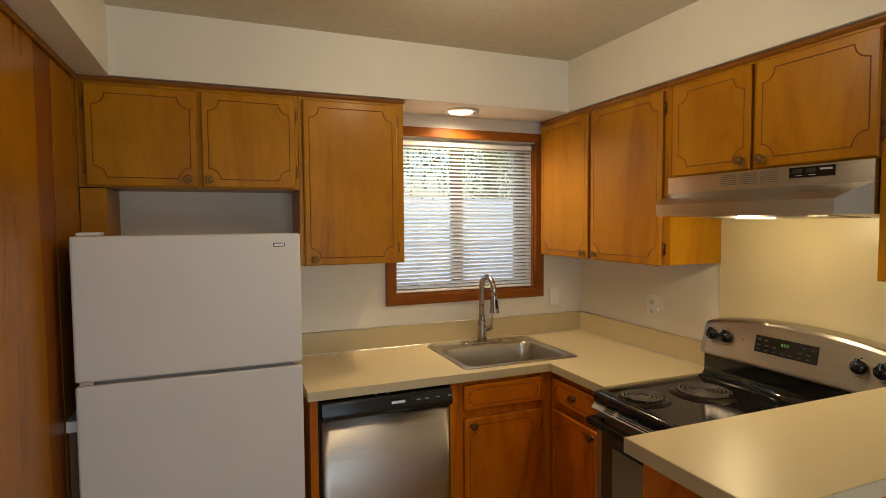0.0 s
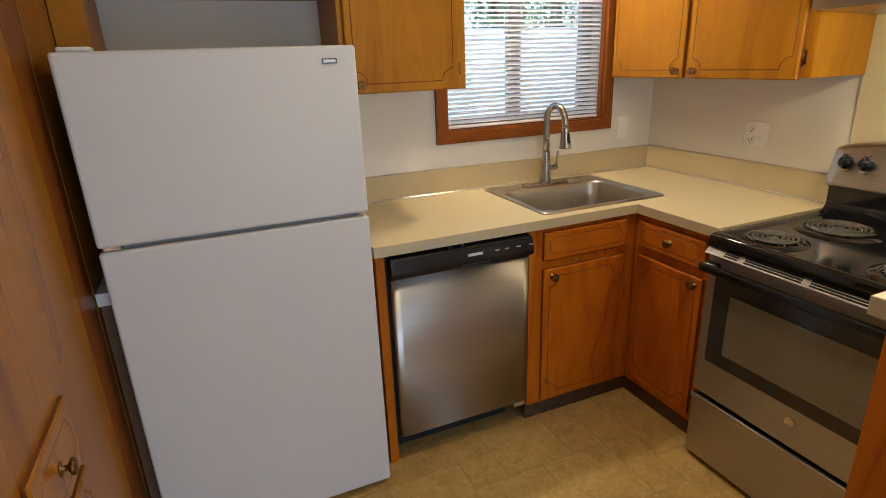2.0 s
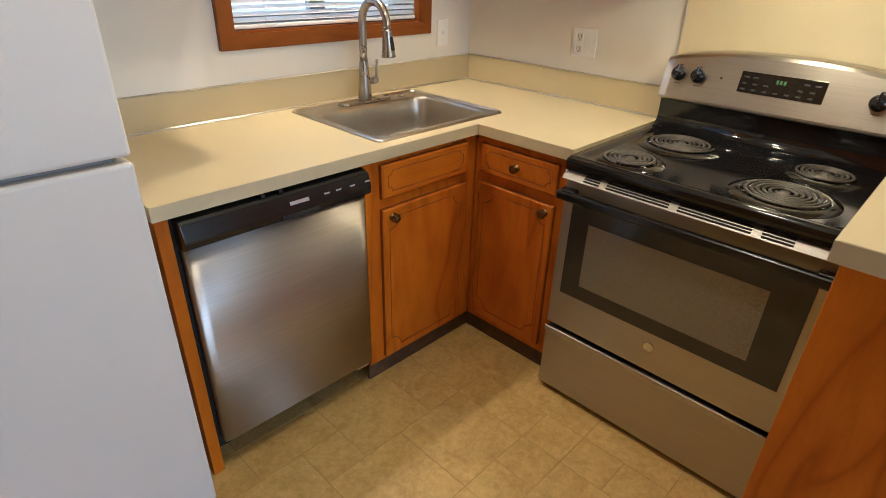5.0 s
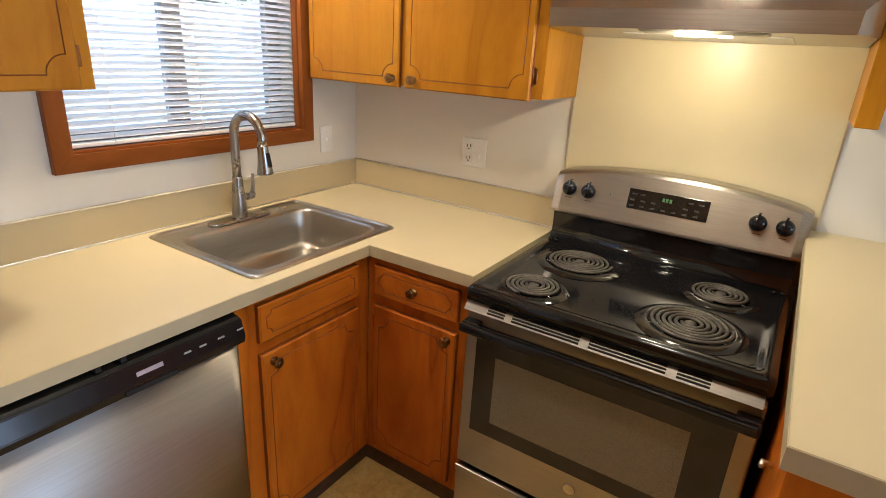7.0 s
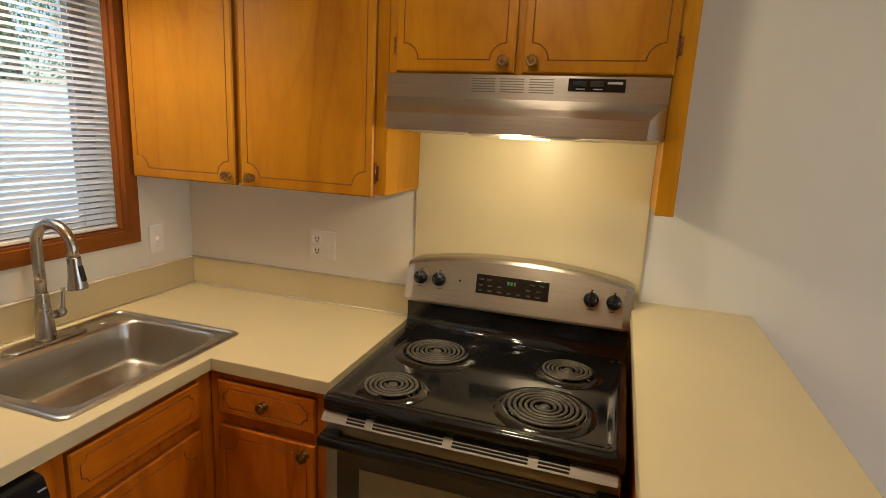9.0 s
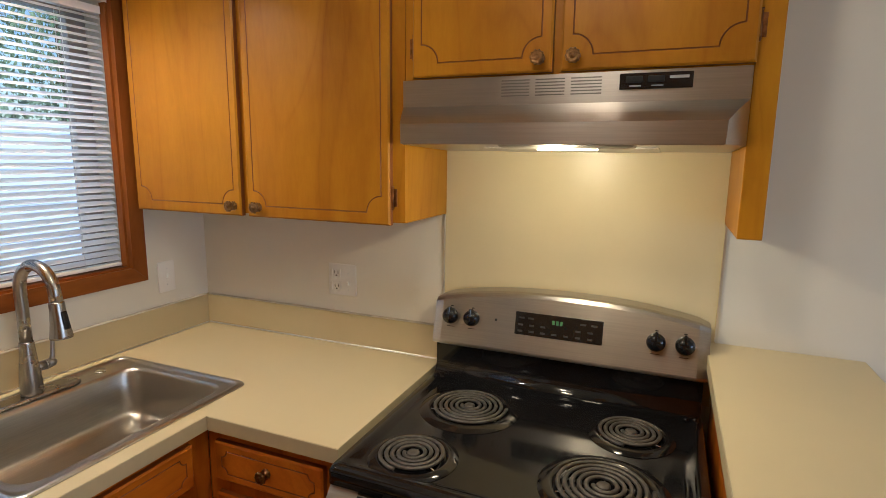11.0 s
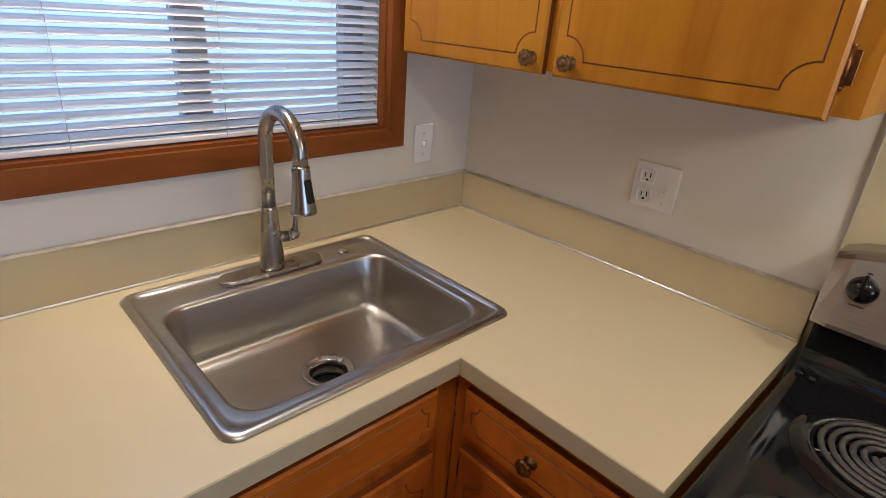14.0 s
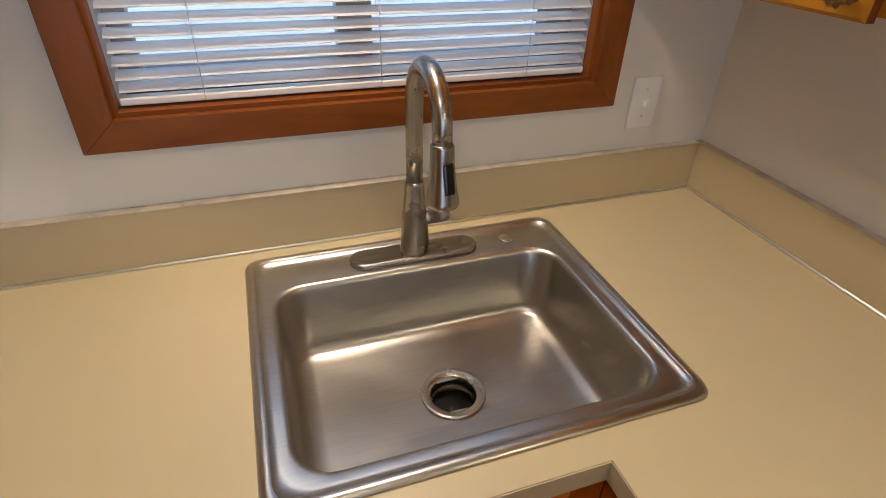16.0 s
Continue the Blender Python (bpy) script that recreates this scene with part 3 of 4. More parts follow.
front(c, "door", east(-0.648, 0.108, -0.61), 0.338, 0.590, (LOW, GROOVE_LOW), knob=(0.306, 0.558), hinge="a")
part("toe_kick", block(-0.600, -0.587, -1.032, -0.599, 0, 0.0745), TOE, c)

whole("end_panel", block(-1.768, -1.734, -0.612, -0.002, 0, 0.873, 0.002), LOW, "red-brown wood end panel beside the dishwasher, the shade's red put into its colour", "panel")

# ---- worktop with a sink cut-out ----
SX0, SX1, SY0, SY1 = -1.062, -0.430, -0.590, -0.056
CZ0, CZ1 = 0.876, 0.914
ct = thing("countertop", (-0.9, -0.3, CZ0), "cream laminate L-shaped countertop with a low backsplash", "countertop")
def slab():
    bm = bmesh.new()
    hole = rounded(SX0 + 0.025, SX1 - 0.025, SY0 + 0.025, SY1 - 0.025, 0.03, 4)
    loops = [[(-1.775, -0.001), (-1.775, -0.634), (-0.634, -0.634), (-0.634, -1.036), (-0.001, -1.036), (-0.001, -0.001)], hole]
    edges = []
    for loop in loops:
        vs = [bm.verts.new((x, y, CZ1)) for x, y in loop]
        edges += [bm.edges.new((vs[k], vs[(k + 1) % len(vs)])) for k in range(len(vs))]
    bmesh.ops.triangle_fill(bm, edges=edges, use_beauty=True)
    out = bmesh.ops.extrude_face_region(bm, geom=list(bm.faces))
    bmesh.ops.translate(bm, vec=(0, 0, CZ0 + 0.001 - CZ1), verts=[v for v in out["geom"] if isinstance(v, bmesh.types.BMVert)])
    bmesh.ops.recalc_face_normals(bm, faces=bm.faces)
    return bm


part("slab", slab(), LAMINATE, ct)
part("front_edge", boxes((-1.777, -0.6365, -0.6365, -0.6345, CZ0, CZ1 - 0.0008), (-0.6365, -0.6345, -1.038, -0.6366, CZ0, CZ1 - 0.0008), (-1.777, -1.7755, -0.6343, -0.001, CZ0, CZ1 - 0.0008)), EDGE, ct, "laminate edge strip, shade put into its darker colour")
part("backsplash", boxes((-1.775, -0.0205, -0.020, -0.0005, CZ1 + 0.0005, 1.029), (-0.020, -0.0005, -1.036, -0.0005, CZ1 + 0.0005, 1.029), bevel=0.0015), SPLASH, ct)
part("cove_strip", boxes((-1.775, -0.026, -0.0255, -0.0205, CZ1 + 0.0002, CZ1 + 0.006), (-0.0255, -0.0205, -1.036, -0.026, CZ1 + 0.0002, CZ1 + 0.006), bevel=0.0015), SEAM, ct, "thin aluminium strip")
CAULK = plain("aged_caulk", (0.50, 0.45, 0.36), 0.6, vary=0.25, scale=25)
part("caulk_line", boxes((-1.775, -0.021, -0.0215, -0.0005, 1.0292, 1.0308), (-0.0215, -0.0005, -1.036, -0.0215, 1.0292, 1.0306), bevel=0.001), CAULK, ct)

# raised breakfast bar
BZ = 1.086
bar = thing("breakfast_bar", (-0.6, -1.98, 0), "raised cream laminate breakfast bar on a wood base", "bar")
part("bar_top", block(-1.202, -0.001, -2.186, -1.824, BZ - 0.034, BZ), LAMINATE, bar)
part("bar_edge", boxes((-1.2045, -1.2025, -2.1885, -1.822, BZ - 0.036, BZ - 0.0008), (-1.2022, -0.001, -1.8238, -1.822, BZ - 0.036, BZ - 0.0008), (-1.2022, -0.001, -2.1885, -2.1865, BZ - 0.036, BZ - 0.0008)), EDGE, bar, "laminate edge strip, shade put into its darker colour")
part("base_panel", block(-1.145, -0.001, -2.03, -1.850, 0, BZ - 0.0365, 0.003), LOW, bar, "red-brown wood panel, the shade's red put into its colour")
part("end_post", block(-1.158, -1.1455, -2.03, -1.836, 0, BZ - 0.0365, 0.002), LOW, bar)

# cream panel on the wall behind the range
spl = thing("splash_panel", (0, -1.44, 0.90), "smooth cream splash panel behind the range", "panel")
part("sheet", block(-0.006, -0.0005, -1.846, -1.038, 0.90, 1.625, 0.001), PANEL, spl)
part("edge_trim", block(-0.009, -0.0062, -1.041, -1.036, 1.022, 1.399), SEAM, spl, "thin metal edge trim")
part("edge_trim", block(-0.009, -0.0062, -1.848, -1.843, 1.092, 1.412), SEAM, spl, "thin metal edge trim")

# ---- refrigerator ----
FX0, FX1, FY, FTOP = -2.548, -1.804, -0.720, 1.558
f = thing("refrigerator", (-2.16, -0.34, 0), "white top-freezer refrigerator with a pebbled finish", "refrigerator")
part("body", block(FX0 + 0.004, FX1 - 0.004, -0.644, -0.04, 0.03, FTOP - 0.012, 0.004), FRIDGE, f)
for name, z0, z1 in (("freezer_door", 1.066, FTOP), ("fridge_door", 0.030, 1.053)):
    d = part(name, block(FX0, FX1, FY, -0.656, z0, z1, 0.009, 3), FRIDGE, f)
    sub("gasket", mesh_of("gasket", block(FX0 + 0.012, FX1 - 0.012, -0.6558, -0.6442, z0 + 0.012, z1 - 0.012), GASKET), d, Matrix(), "grey door gasket")
part("handle_recess", block(FX0 + 0.06, FX1 - 0.03, -0.692, -0.662, 1.0535, 1.0655), GASKET, f)
part("badge", boxes((-1.903, -1.861, FY - 0.0022, FY - 0.0003, 1.5095, 1.5235), bevel=0.0008), BLACK, f, "small dark oval badge")
part("badge_plate", boxes((-1.8995, -1.8645, FY - 0.0030, FY - 0.0023, 1.5125, 1.5205)), PLASTIC, f)
part("hinge_cover", block(FX0 + 0.012, FX0 + 0.085, -0.682, -0.612, FTOP + 0.0005, FTOP + 0.012, 0.004), PLASTIC, f)
part("middle_hinge", block(FX0 + 0.012, FX0 + 0.055, -0.707, -0.652, 1.0538, 1.0652, 0.001), CHROME, f)
for x in (FX0 + 0.07, FX1 - 0.07):
    part("foot", turned([(0.016, 0), (0.018, 0.006), (0.012, 0.010), (0.012, 0.0295)], 16, pose(x, -0.55, 0)), GASKET, f)
part("toe_grille", boxes((FX0 + 0.03, FX1 - 0.03, -0.625, -0.61, 0.004, 0.029)), GASKET, f)

# narrow base cabinet end between refrigerator and tall cabinet
b = thing("base_cabinet", (-2.57, -0.3, 0), "narrow dark wood cabinet end with a pale worktop beside the refrigerator", "cabinet")
part("body", block(-2.596, -2.553, -0.605, -0.302, 0, 0.875), DARKWOOD, b)
part("worktop", block(-2.596, -2.550, -0.635, -0.302, 0.8755, 0.914), PLASTIC, b, "pale laminate worktop end")

def crumpled(x, y, z, size, seed):
    rnd = random.Random(seed)
    bm = bmesh.new()
    bmesh.ops.create_icosphere(bm, subdivisions=3, radius=size)
    for v in bm.verts:
        v.co *= rnd.uniform(0.72, 1.08)
        v.co.z = max(v.co.z * 0.8, -size * 0.55) + size * 0.55
        v.co += Vector((x, y, z))
    return bm


whole("crumpled_paper", crumpled(-2.575, -0.640, 0.0, 0.022, 4), PLASTIC, "small crumpled scrap of white paper on the floor", "paper")

# ---- tall pantry cabinet ----
p = thing("pantry_cabinet", (-2.9, -1.9, 0), "tall honey-stained wood pantry cabinet with small drawers", "cabinet")
part("body", block(-3.28, -2.622, -3.6, -0.632, 0, TOP), PANTRY, p)
part("face_frame", boxes((-2.6215, -2.600, -3.6, -0.802, 0.865, TOP), (-2.6215, -2.600, -1.14, -0.802, 0, 0.865), (-2.6215, -2.600, -1.46, -1.405, 0, 0.865), (-2.6215, -2.600, -3.6, -1.72, 0, 0.865)), PANTRY, p)
part("end_stile", block(-2.6215, -2.600, -0.8015, -0.632, 0, TOP, 0.002), CASING_Z, p, "darker red-brown varnished wood stile")
part("back_panel", block(-3.28, -2.599, -0.6315, -0.304, 0, TOP), PANTRY, p)
for y in (-1.420, -1.735):
    for z, h in ((0.728, 0.154), (0.553, 0.154), (0.378, 0.154), (0.203, 0.154), (0.05, 0.134)):
        front(p, "drawer", west(y, z, -2.6) @ Matrix.Translation((0, 0.006, 0)), 0.290, h, (PANTRY, GROOVE), knob=(0.145, h / 2), inset=0.028, rise=0.028, r=0.022)
whole("cabinet_molding", block(-2.5985, -2.586, -3.6, -0.318, TOP - 0.020, TOP, 0.004), TRIM_Y, "wood molding strip on the tall cabinet, its shadow put into the colour", "molding")

# ---- dishwasher ----
DX0, DX1 = -1.730, -1.151
d = thing("dishwasher", (-1.43, -0.33, 0), "built-in stainless steel dishwasher with a black control panel", "dishwasher")
part("tub", block(DX0, DX1, -0.60, -0.03, 0.10, 0.868), MATTE, d)
n = 120
curve = [(DX0 + 0.008 + (DX1 - DX0 - 0.016) * i / n, -0.634 - 0.006 * min(1.0, 22 * min(i, n - i) / n) ** 0.5) for i in range(n + 1)]
bm = prism([(DX0 + 0.008, -0.601)] + curve + [(DX1 - 0.008, -0.601)], "z", 0.128, 0.783)
for fc in bm.faces:
    fc.smooth = abs(fc.normal.z) < 0.5
part("door_panel", bm, STEEL_X, d, "brushed stainless door")
bm = prism([(-0.601, 0.786), (-0.645, 0.786), (-0.664, 0.796), (-0.668, 0.815), (-0.655, 0.858), (-0.640, 0.864), (-0.601, 0.864)], "x", DX0 + 0.006, DX1 - 0.006)
bmesh.ops.bevel(bm, geom=list(bm.edges), offset=0.002, segments=2, affect="EDGES")
cp = part("control_panel", bm, BLACK, d, "glossy black control panel")
tilt = Matrix.Translation((0, -0.6625, 0.8365)) @ Matrix.Rotation(math.atan2(0.013, 0.043), 4, "X").inverted()
sub("brand_plate", mesh_of("brand_plate", block(-0.03, 0.03, -0.0012, 0.0002, -0.005, 0.005), SEAM), cp, Matrix.Translation((-1.405, 0, 0)) @ tilt, "small silver name plate")
sub("latch_recess", mesh_of("latch_recess", block(-0.06, 0.06, -0.0030, 0.001, -0.006, 0.006, 0.002), MATTE), cp, pose(-1.405, -0.6665, 0.803))
btn = mesh_of("button", block(-0.009, 0.009, -0.0016, 0.0002, -0.0022, 0.0022, 0.0006), INK)
for x in (-1.315, -1.275, -1.225, -1.17):
    sub("button", btn, cp, Matrix.Translation((x, 0, 0)) @ tilt)
part("toe_kick", block(DX0 + 0.004, DX1 - 0.05, -0.520, -0.505, 0.004, 0.0995), MATTE, d)
part("toe_bracket", block(DX1 - 0.048, DX1 + 0.004, -0.597, -0.575, 0.075, 0.0995), SEAM, d, "metal toe bracket")
for x in (-1.497, -1.445):
    part("mounting_tab", block(x - 0.006, x + 0.006, -0.640, -0.606, 0.8645, 0.8745, 0.001), MATTE, d)

# ---- range ----
RY0, RY1 = -1.825, -1.054          # far and near side
r = thing("range", (-0.36, -1.42, 0), "freestanding electric coil range in stainless steel and black", "range")
part("body", block(-0.655, -0.03, RY0 + 0.004, RY1 - 0.004, 0.03, 0.874), MATTE, r)
CT0, CT1 = -0.706, -0.118


def cooktop():
    zt = 0.915
    o = [rounded(CT0, CT1, RY0, RY1, rr, 5) for rr in (0.012, 0.014, 0.020)]
    k = [rounded(CT0 + e, CT1 - e * 0.6, RY0 + e, RY1 - e, 0.025, 5) for e in (0.030, 0.040, 0.05)]
    lift = lambda pts, z: [(x, y, z) for x, y in pts]
    inner = rounded(CT0 + 0.006, CT1 - 0.006, RY0 + 0.006, RY1 - 0.006, 0.016, 5)
    return lofted([lift(o[0], 0.875), lift(o[0], 0.905), lift(inner, zt), lift(k[0], zt), lift(k[1], zt - 0.005), lift(k[2], zt - 0.006)], True, True)


top = part("cooktop", cooktop(), ENAMEL, r, "glossy black enamel cooktop")


def coil_mesh(radius, turns):
    pts, n = [], int(turns * 30)
    for i in range(n + 1):
        a = 2 * math.pi * turns * i / n
        q = 0.020 + (radius - 0.020) * i / n
        pts.append((q * math.cos(a), q * math.sin(a), 0.0))
    bm = tube(pts, 0.0050, 8, flat=0.75)
    return bm


def pan_mesh(radius):
    q = radius
    return turned([(0.0, -0.016), (0.020, -0.016), (q * 0.55, -0.015), (q * 0.92, -0.007), (q * 1.00, 0.004), (q * 1.06, 0.0085), (q * 1.12, 0.0088), (q * 1.26, 0.0050), (q * 1.35, 0.0005)], 44, cap=False)


for bx, by, rad, turns in ((-0.312, -1.243, 0.100, 5.5), (-0.588, -1.207, 0.077, 4.2), (-0.284, -1.656, 0.077, 4.2), (-0.545, -1.620, 0.100, 5.5)):
    e = part("burner", coil_mesh(rad, turns), COIL, r, "spiral electric coil", pose(bx, by, 0.921, 0, 0, 100))
    sub("drip_pan", mesh_of("drip_pan", pan_mesh(rad), PAN), e, pose(0, 0, -0.0115), "black porcelain drip pan")
    sub("coil_cap", mesh_of("coil_cap", turned([(0.0, 0.003), (0.013, 0.0025), (0.015, 0.0), (0.014, -0.004), (0.0, -0.004)], 20), COIL), e, Matrix())
    arms = bmesh.new()
    for a in (20, 140, 260):
        ca, sa = math.cos(radians(a)), math.sin(radians(a))
        tube([(0.012 * ca, 0.012 * sa, -0.006), (rad * 1.04 * ca, rad * 1.04 * sa, -0.006)], 0.0022, 6, arms)
    sub("support", mesh_of("support", arms, CHROME), e, Matrix())

# back guard: black riser and arched steel console
foot = [(-0.112 - 0.045 * (1 - math.sin(radians(a))), 0.9085 + 0.045 * (1 - math.cos(radians(a)))) for a in range(0, 91, 10)]
rs = prism([(-0.03, 0.9085)] + foot + [(-0.112, 1.012), (-0.03, 1.012)], "y", RY0 + 0.006, RY1 - 0.006)
for fc in rs.faces:
    fc.smooth = abs(fc.normal.y) < 0.5 and fc.calc_center_median().z < 0.957
part("riser", rs, ENAMEL, r)
for y, side in ((RY1 - 0.020, -1), (RY0 + 0.020, 1)):
    for k in range(2):
        part("hinge_boss", turned([(0.0085, 0.0), (0.0085, 0.005), (0.006, 0.009), (0.0, 0.0105)], 16, pose(-0.150 - 0.003 * k, y + side * 0.022 * k, 0.9135)), ENAMEL, r, "glossy black hinge boss")


def console():
    n = 28
    loops = []
    ys = [RY1 + 0.002 + (RY0 - RY1 - 0.004) * i / n for i in range(n + 1)]
    for y in ys:
        u = (y - RY1) / (RY0 - RY1) * 2 - 1
        top_z = 1.196 - 0.040 * abs(u) ** 2.4
        edge = 0.005 * max(0.0, abs(u) - 0.965) / 0.035
        loops.append([(-0.030, y, 1.012), (-0.122 + edge, y, 1.012), (-0.133 + edge, y, 1.018), (-0.134 + edge, y, 1.026), (-0.104 + edge, y, top_z - 0.014 - edge * 0.5), (-0.097 + edge, y, top_z - 0.004 - edge), (-0.086, y, top_z - edge), (-0.030, y, top_z - edge)])
    return lofted(loops, True, True, False)


con = part("console", console(), STEEL_Y, r, "arched brushed steel control console")
LEAN_C = math.atan2(0.030, 0.140)


def on_console(y, z, lift=0.0):
    x = -0.134 + (z - 1.026) * 0.030 / 0.140
    return pose(x, y, z, 0, 0, -90) @ Matrix.Rotation(-LEAN_C, 4, "X") @ Matrix.Translation((0, -lift, 0))


knob_bm = turned([(0.0225, 0), (0.0245, 0.005), (0.0245, 0.012), (0.0225, 0.020), (0.0175, 0.0265), (0.010, 0.0305), (0.0, 0.0315)], 32, pose(0, 0, 0, 90))
box(knob_bm, -0.0035, 0.0035, -0.0325, -0.010, 0.004, 0.028, 0.0015)
RKNOB = mesh_of("burner_knob", knob_bm, ENAMEL)
for y in (-1.110, -1.178, -1.696, -1.767):
    sub("burner_knob", RKNOB, con, on_console(y, 1.104, 0.0005), "glossy black control knob")
    sub("knob_mark", mesh_of("knob_mark", block(-0.004, 0.004, -0.0006, 0.0, 0.0285, 0.0315), DARK_SLOT), con, on_console(y, 1.104, 0.0004))
    sub("knob_print", mesh_of("knob_print", block(-0.012, 0.012, -0.0006, 0.0, -0.033, -0.0315), DARK_SLOT), con, on_console(y, 1.104, 0.0004))
disp = mesh_of("display", block(-0.124, 0.124, -0.003, 0.004, -0.033, 0.033, 0.0015), DISPLAY)
dm = on_console(-1.435, 1.108, 0.0006)
sub("display", disp, con, dm, "black glass oven display")
sub("digits", mesh_of("digits", boxes((-0.016, -0.009, -0.0005, 0, 0.006, 0.018), (-0.005, 0.002, -0.0005, 0, 0.006, 0.018), (0.006, 0.013, -0.0005, 0, 0.006, 0.018)), DIGIT), con, dm @ Matrix.Translation((0, -0.0032, 0)))
bm = bmesh.new()
for i in range(7):
    for z in (-0.022, -0.004):
        x = -0.108 + i * 0.033
        if abs(x) > 0.03 or z < -0.01:
            box(bm, x - 0.007, x + 0.007, -0.0004, 0, z - 0.0028, z + 0.0028)
for x in (-0.105, -0.078, 0.07, 0.1):
    box(bm, x - 0.008, x + 0.008, -0.0004, 0, 0.014, 0.019)
sub("touch_keys", mesh_of("touch_keys", bm, plain("faint_print", (0.045, 0.045, 0.042), 0.4)), con, dm @ Matrix.Translation((0, -0.0032, 0)))
sub("indicator", mesh_of("indicator", turned([(0.004, 0), (0.004, 0.001), (0.0, 0.0014)], 14, pose(0, 0, 0, 90)), DARK_SLOT), con, on_console(-1.252, 1.108, 0.0004))

# oven door
od = part("oven_door", block(-0.690, -0.6555, RY0 + 0.003, RY1 - 0.003, 0.298, 0.842, 0.005), STEEL_Y, r, "brushed steel oven door")
sub("door_glass", mesh_of("door_glass", block(-0.694, -0.6903, -1.782, -1.095, 0.438, 0.800, 0.001), GLASS_DARK), od, Matrix(), "black oven door glass")
sub("oven_window", mesh_of("oven_window", block(-0.6955, -0.6942, -1.690, -1.162, 0.490, 0.714, 0.0005), MESH), od, Matrix(), "tinted oven window")
bm = bmesh.new()
box(bm, -0.744, -0.722, RY0 + 0.004, RY1 - 0.004, 0.786, 0.816, 0.008, 3)
for y in (RY0 + 0.03, RY1 - 0.03):
    box(bm, -0.7235, -0.6905, y - 0.026, y + 0.026, 0.783, 0.815, 0.004)
sub("handle", mesh_of("handle", bm, BLACK), od, Matrix(), "black bar handle")
vt = prism([(-0.702, 0.845), (-0.656, 0.845), (-0.656, 0.8735), (-0.694, 0.8735), (-0.717, 0.848)], "y", RY0 + 0.012, RY1 - 0.004)
v = part("vent_trim", vt, TRIM_STEEL, r, "brushed steel vent trim")
bm = bmesh.new()
for y0, y1 in ((-1.130, -1.182), (-1.205, -1.395), (-1.420, -1.608), (-1.632, -1.705)):
    for k in range(3):
        q = 0.25 + k * 0.25
        cx, cz = -0.694 - 0.023 * q, 0.8735 - 0.0255 * q
        box(bm, cx - 0.0022, cx + 0.0012, y0, y1, cz - 0.0024, cz + 0.0024)
sub("vent_slot", mesh_of("vent_slot", bm, DARK_SLOT), v, Matrix())
sub("badge", mesh_of("badge", turned([(0.018, 0), (0.018, 0.002), (0.015, 0.003), (0.013, 0.002), (0.0, 0.002)], 28, pose(-0.6903, -1.428, 0.386, 90, 0, -90)), CHROME), od, Matrix(), "round chrome badge")
dr = part("storage_drawer", block(-0.692, -0.6555, RY0 + 0.003, RY1 - 0.003, 0.022, 0.280, 0.006), STEEL_Y, r, "brushed steel storage drawer")
sub("drawer_lip", mesh_of("drawer_lip", block(-0.698, -0.690, RY0 + 0.003, RY1 - 0.003, 0.262, 0.284, 0.003), STEEL_Y), dr, Matrix())
for y in (RY0 + 0.05, RY1 - 0.05):
    part("foot", turned([(0.015, 0), (0.016, 0.005), (0.010, 0.008), (0.010, 0.0295)], 14, pose(-0.6, y, 0)), MATTE, r)
whole("gas_stub", tube([(-0.83, -1.8495, 0.80), (-0.83, -1.831, 0.80), (-0.845, -1.830, 0.80)], 0.006, 10), SEAM, "small metal fitting on the bar panel", "fitting")

# ---- range hood ----
h = thing("range_hood", (-0.2, -1.43, 1.60), "brushed stainless under-cabinet range hood with a lit lamp", "range hood")
HY0, HY1 = -1.838, -1.048
prof = [(-0.002, 1.774), (-0.322, 1.774), (-0.322, 1.708), (-0.385, 1.682), (-0.428, 1.660), (-0.428, 1.614), (-0.002, 1.602)]


def hood_shell():
    """A canopy whose front corners are cut back towards the cabinet."""
    bm = bmesh.new()
    cut = [0, 0, 0, 0.026, 0.044, 0.046, 0]
    a = [bm.verts.new((x, HY1 - k, z)) for (x, z), k in zip(prof, cut)]
    b = [bm.verts.new((x, HY0 + k, z)) for (x, z), k in zip(prof, cut)]
    s1 = [bm.verts.new((max(x, -0.322), HY1, z)) for x, z in prof]
    s0 = [bm.verts.new((max(x, -0.322), HY0, z)) for x, z in prof]
    for i in range(5):
        bm.faces.new((a[i], a[i + 1], b[i + 1], b[i]))
    for c, e in ((a, s1), (b, s0)):
        bm.faces.new((c[2], c[3], e[3]))
        bm.faces.new((c[3], c[4], e[4], e[3]))
        bm.faces.new((c[4], c[5], e[5], e[4]))
        bm.faces.new((e[0], e[1], e[2], e[3], e[4], e[5], e[6]))
    bm.faces.new((s1[6], s1[0], s0[0], s0[6]))
    bmesh.ops.remove_doubles(bm, verts=bm.verts, dist=1e-5)
    bmesh.ops.recalc_face_normals(bm, faces=bm.faces)
    return bm


hs = part("shell", hood_shell(), HOOD, h)
def under(z_shift, plan):
    """A thin plate that follows the slight slope of the canopy's underside."""
    level = lambda x: 1.6165 - (x + 0.416) * 0.034 + z_shift
    return lofted([[(x, y, level(x)) for x, y in plan], [(x, y, level(x) + 0.003) for x, y in plan]], True, True, False)


part("underside", under(0, [(-0.004, HY1 - 0.003), (-0.318, HY1 - 0.003), (-0.4150, HY1 - 0.045), (-0.4150, HY0 + 0.045), (-0.318, HY0 + 0.003), (-0.004, HY0 + 0.003)]), HOOD, h)
part("lower_rim", block(-0.427, -0.4155, HY0 + 0.048, HY1 - 0.048, 1.6125, 1.6195), HOOD, h)
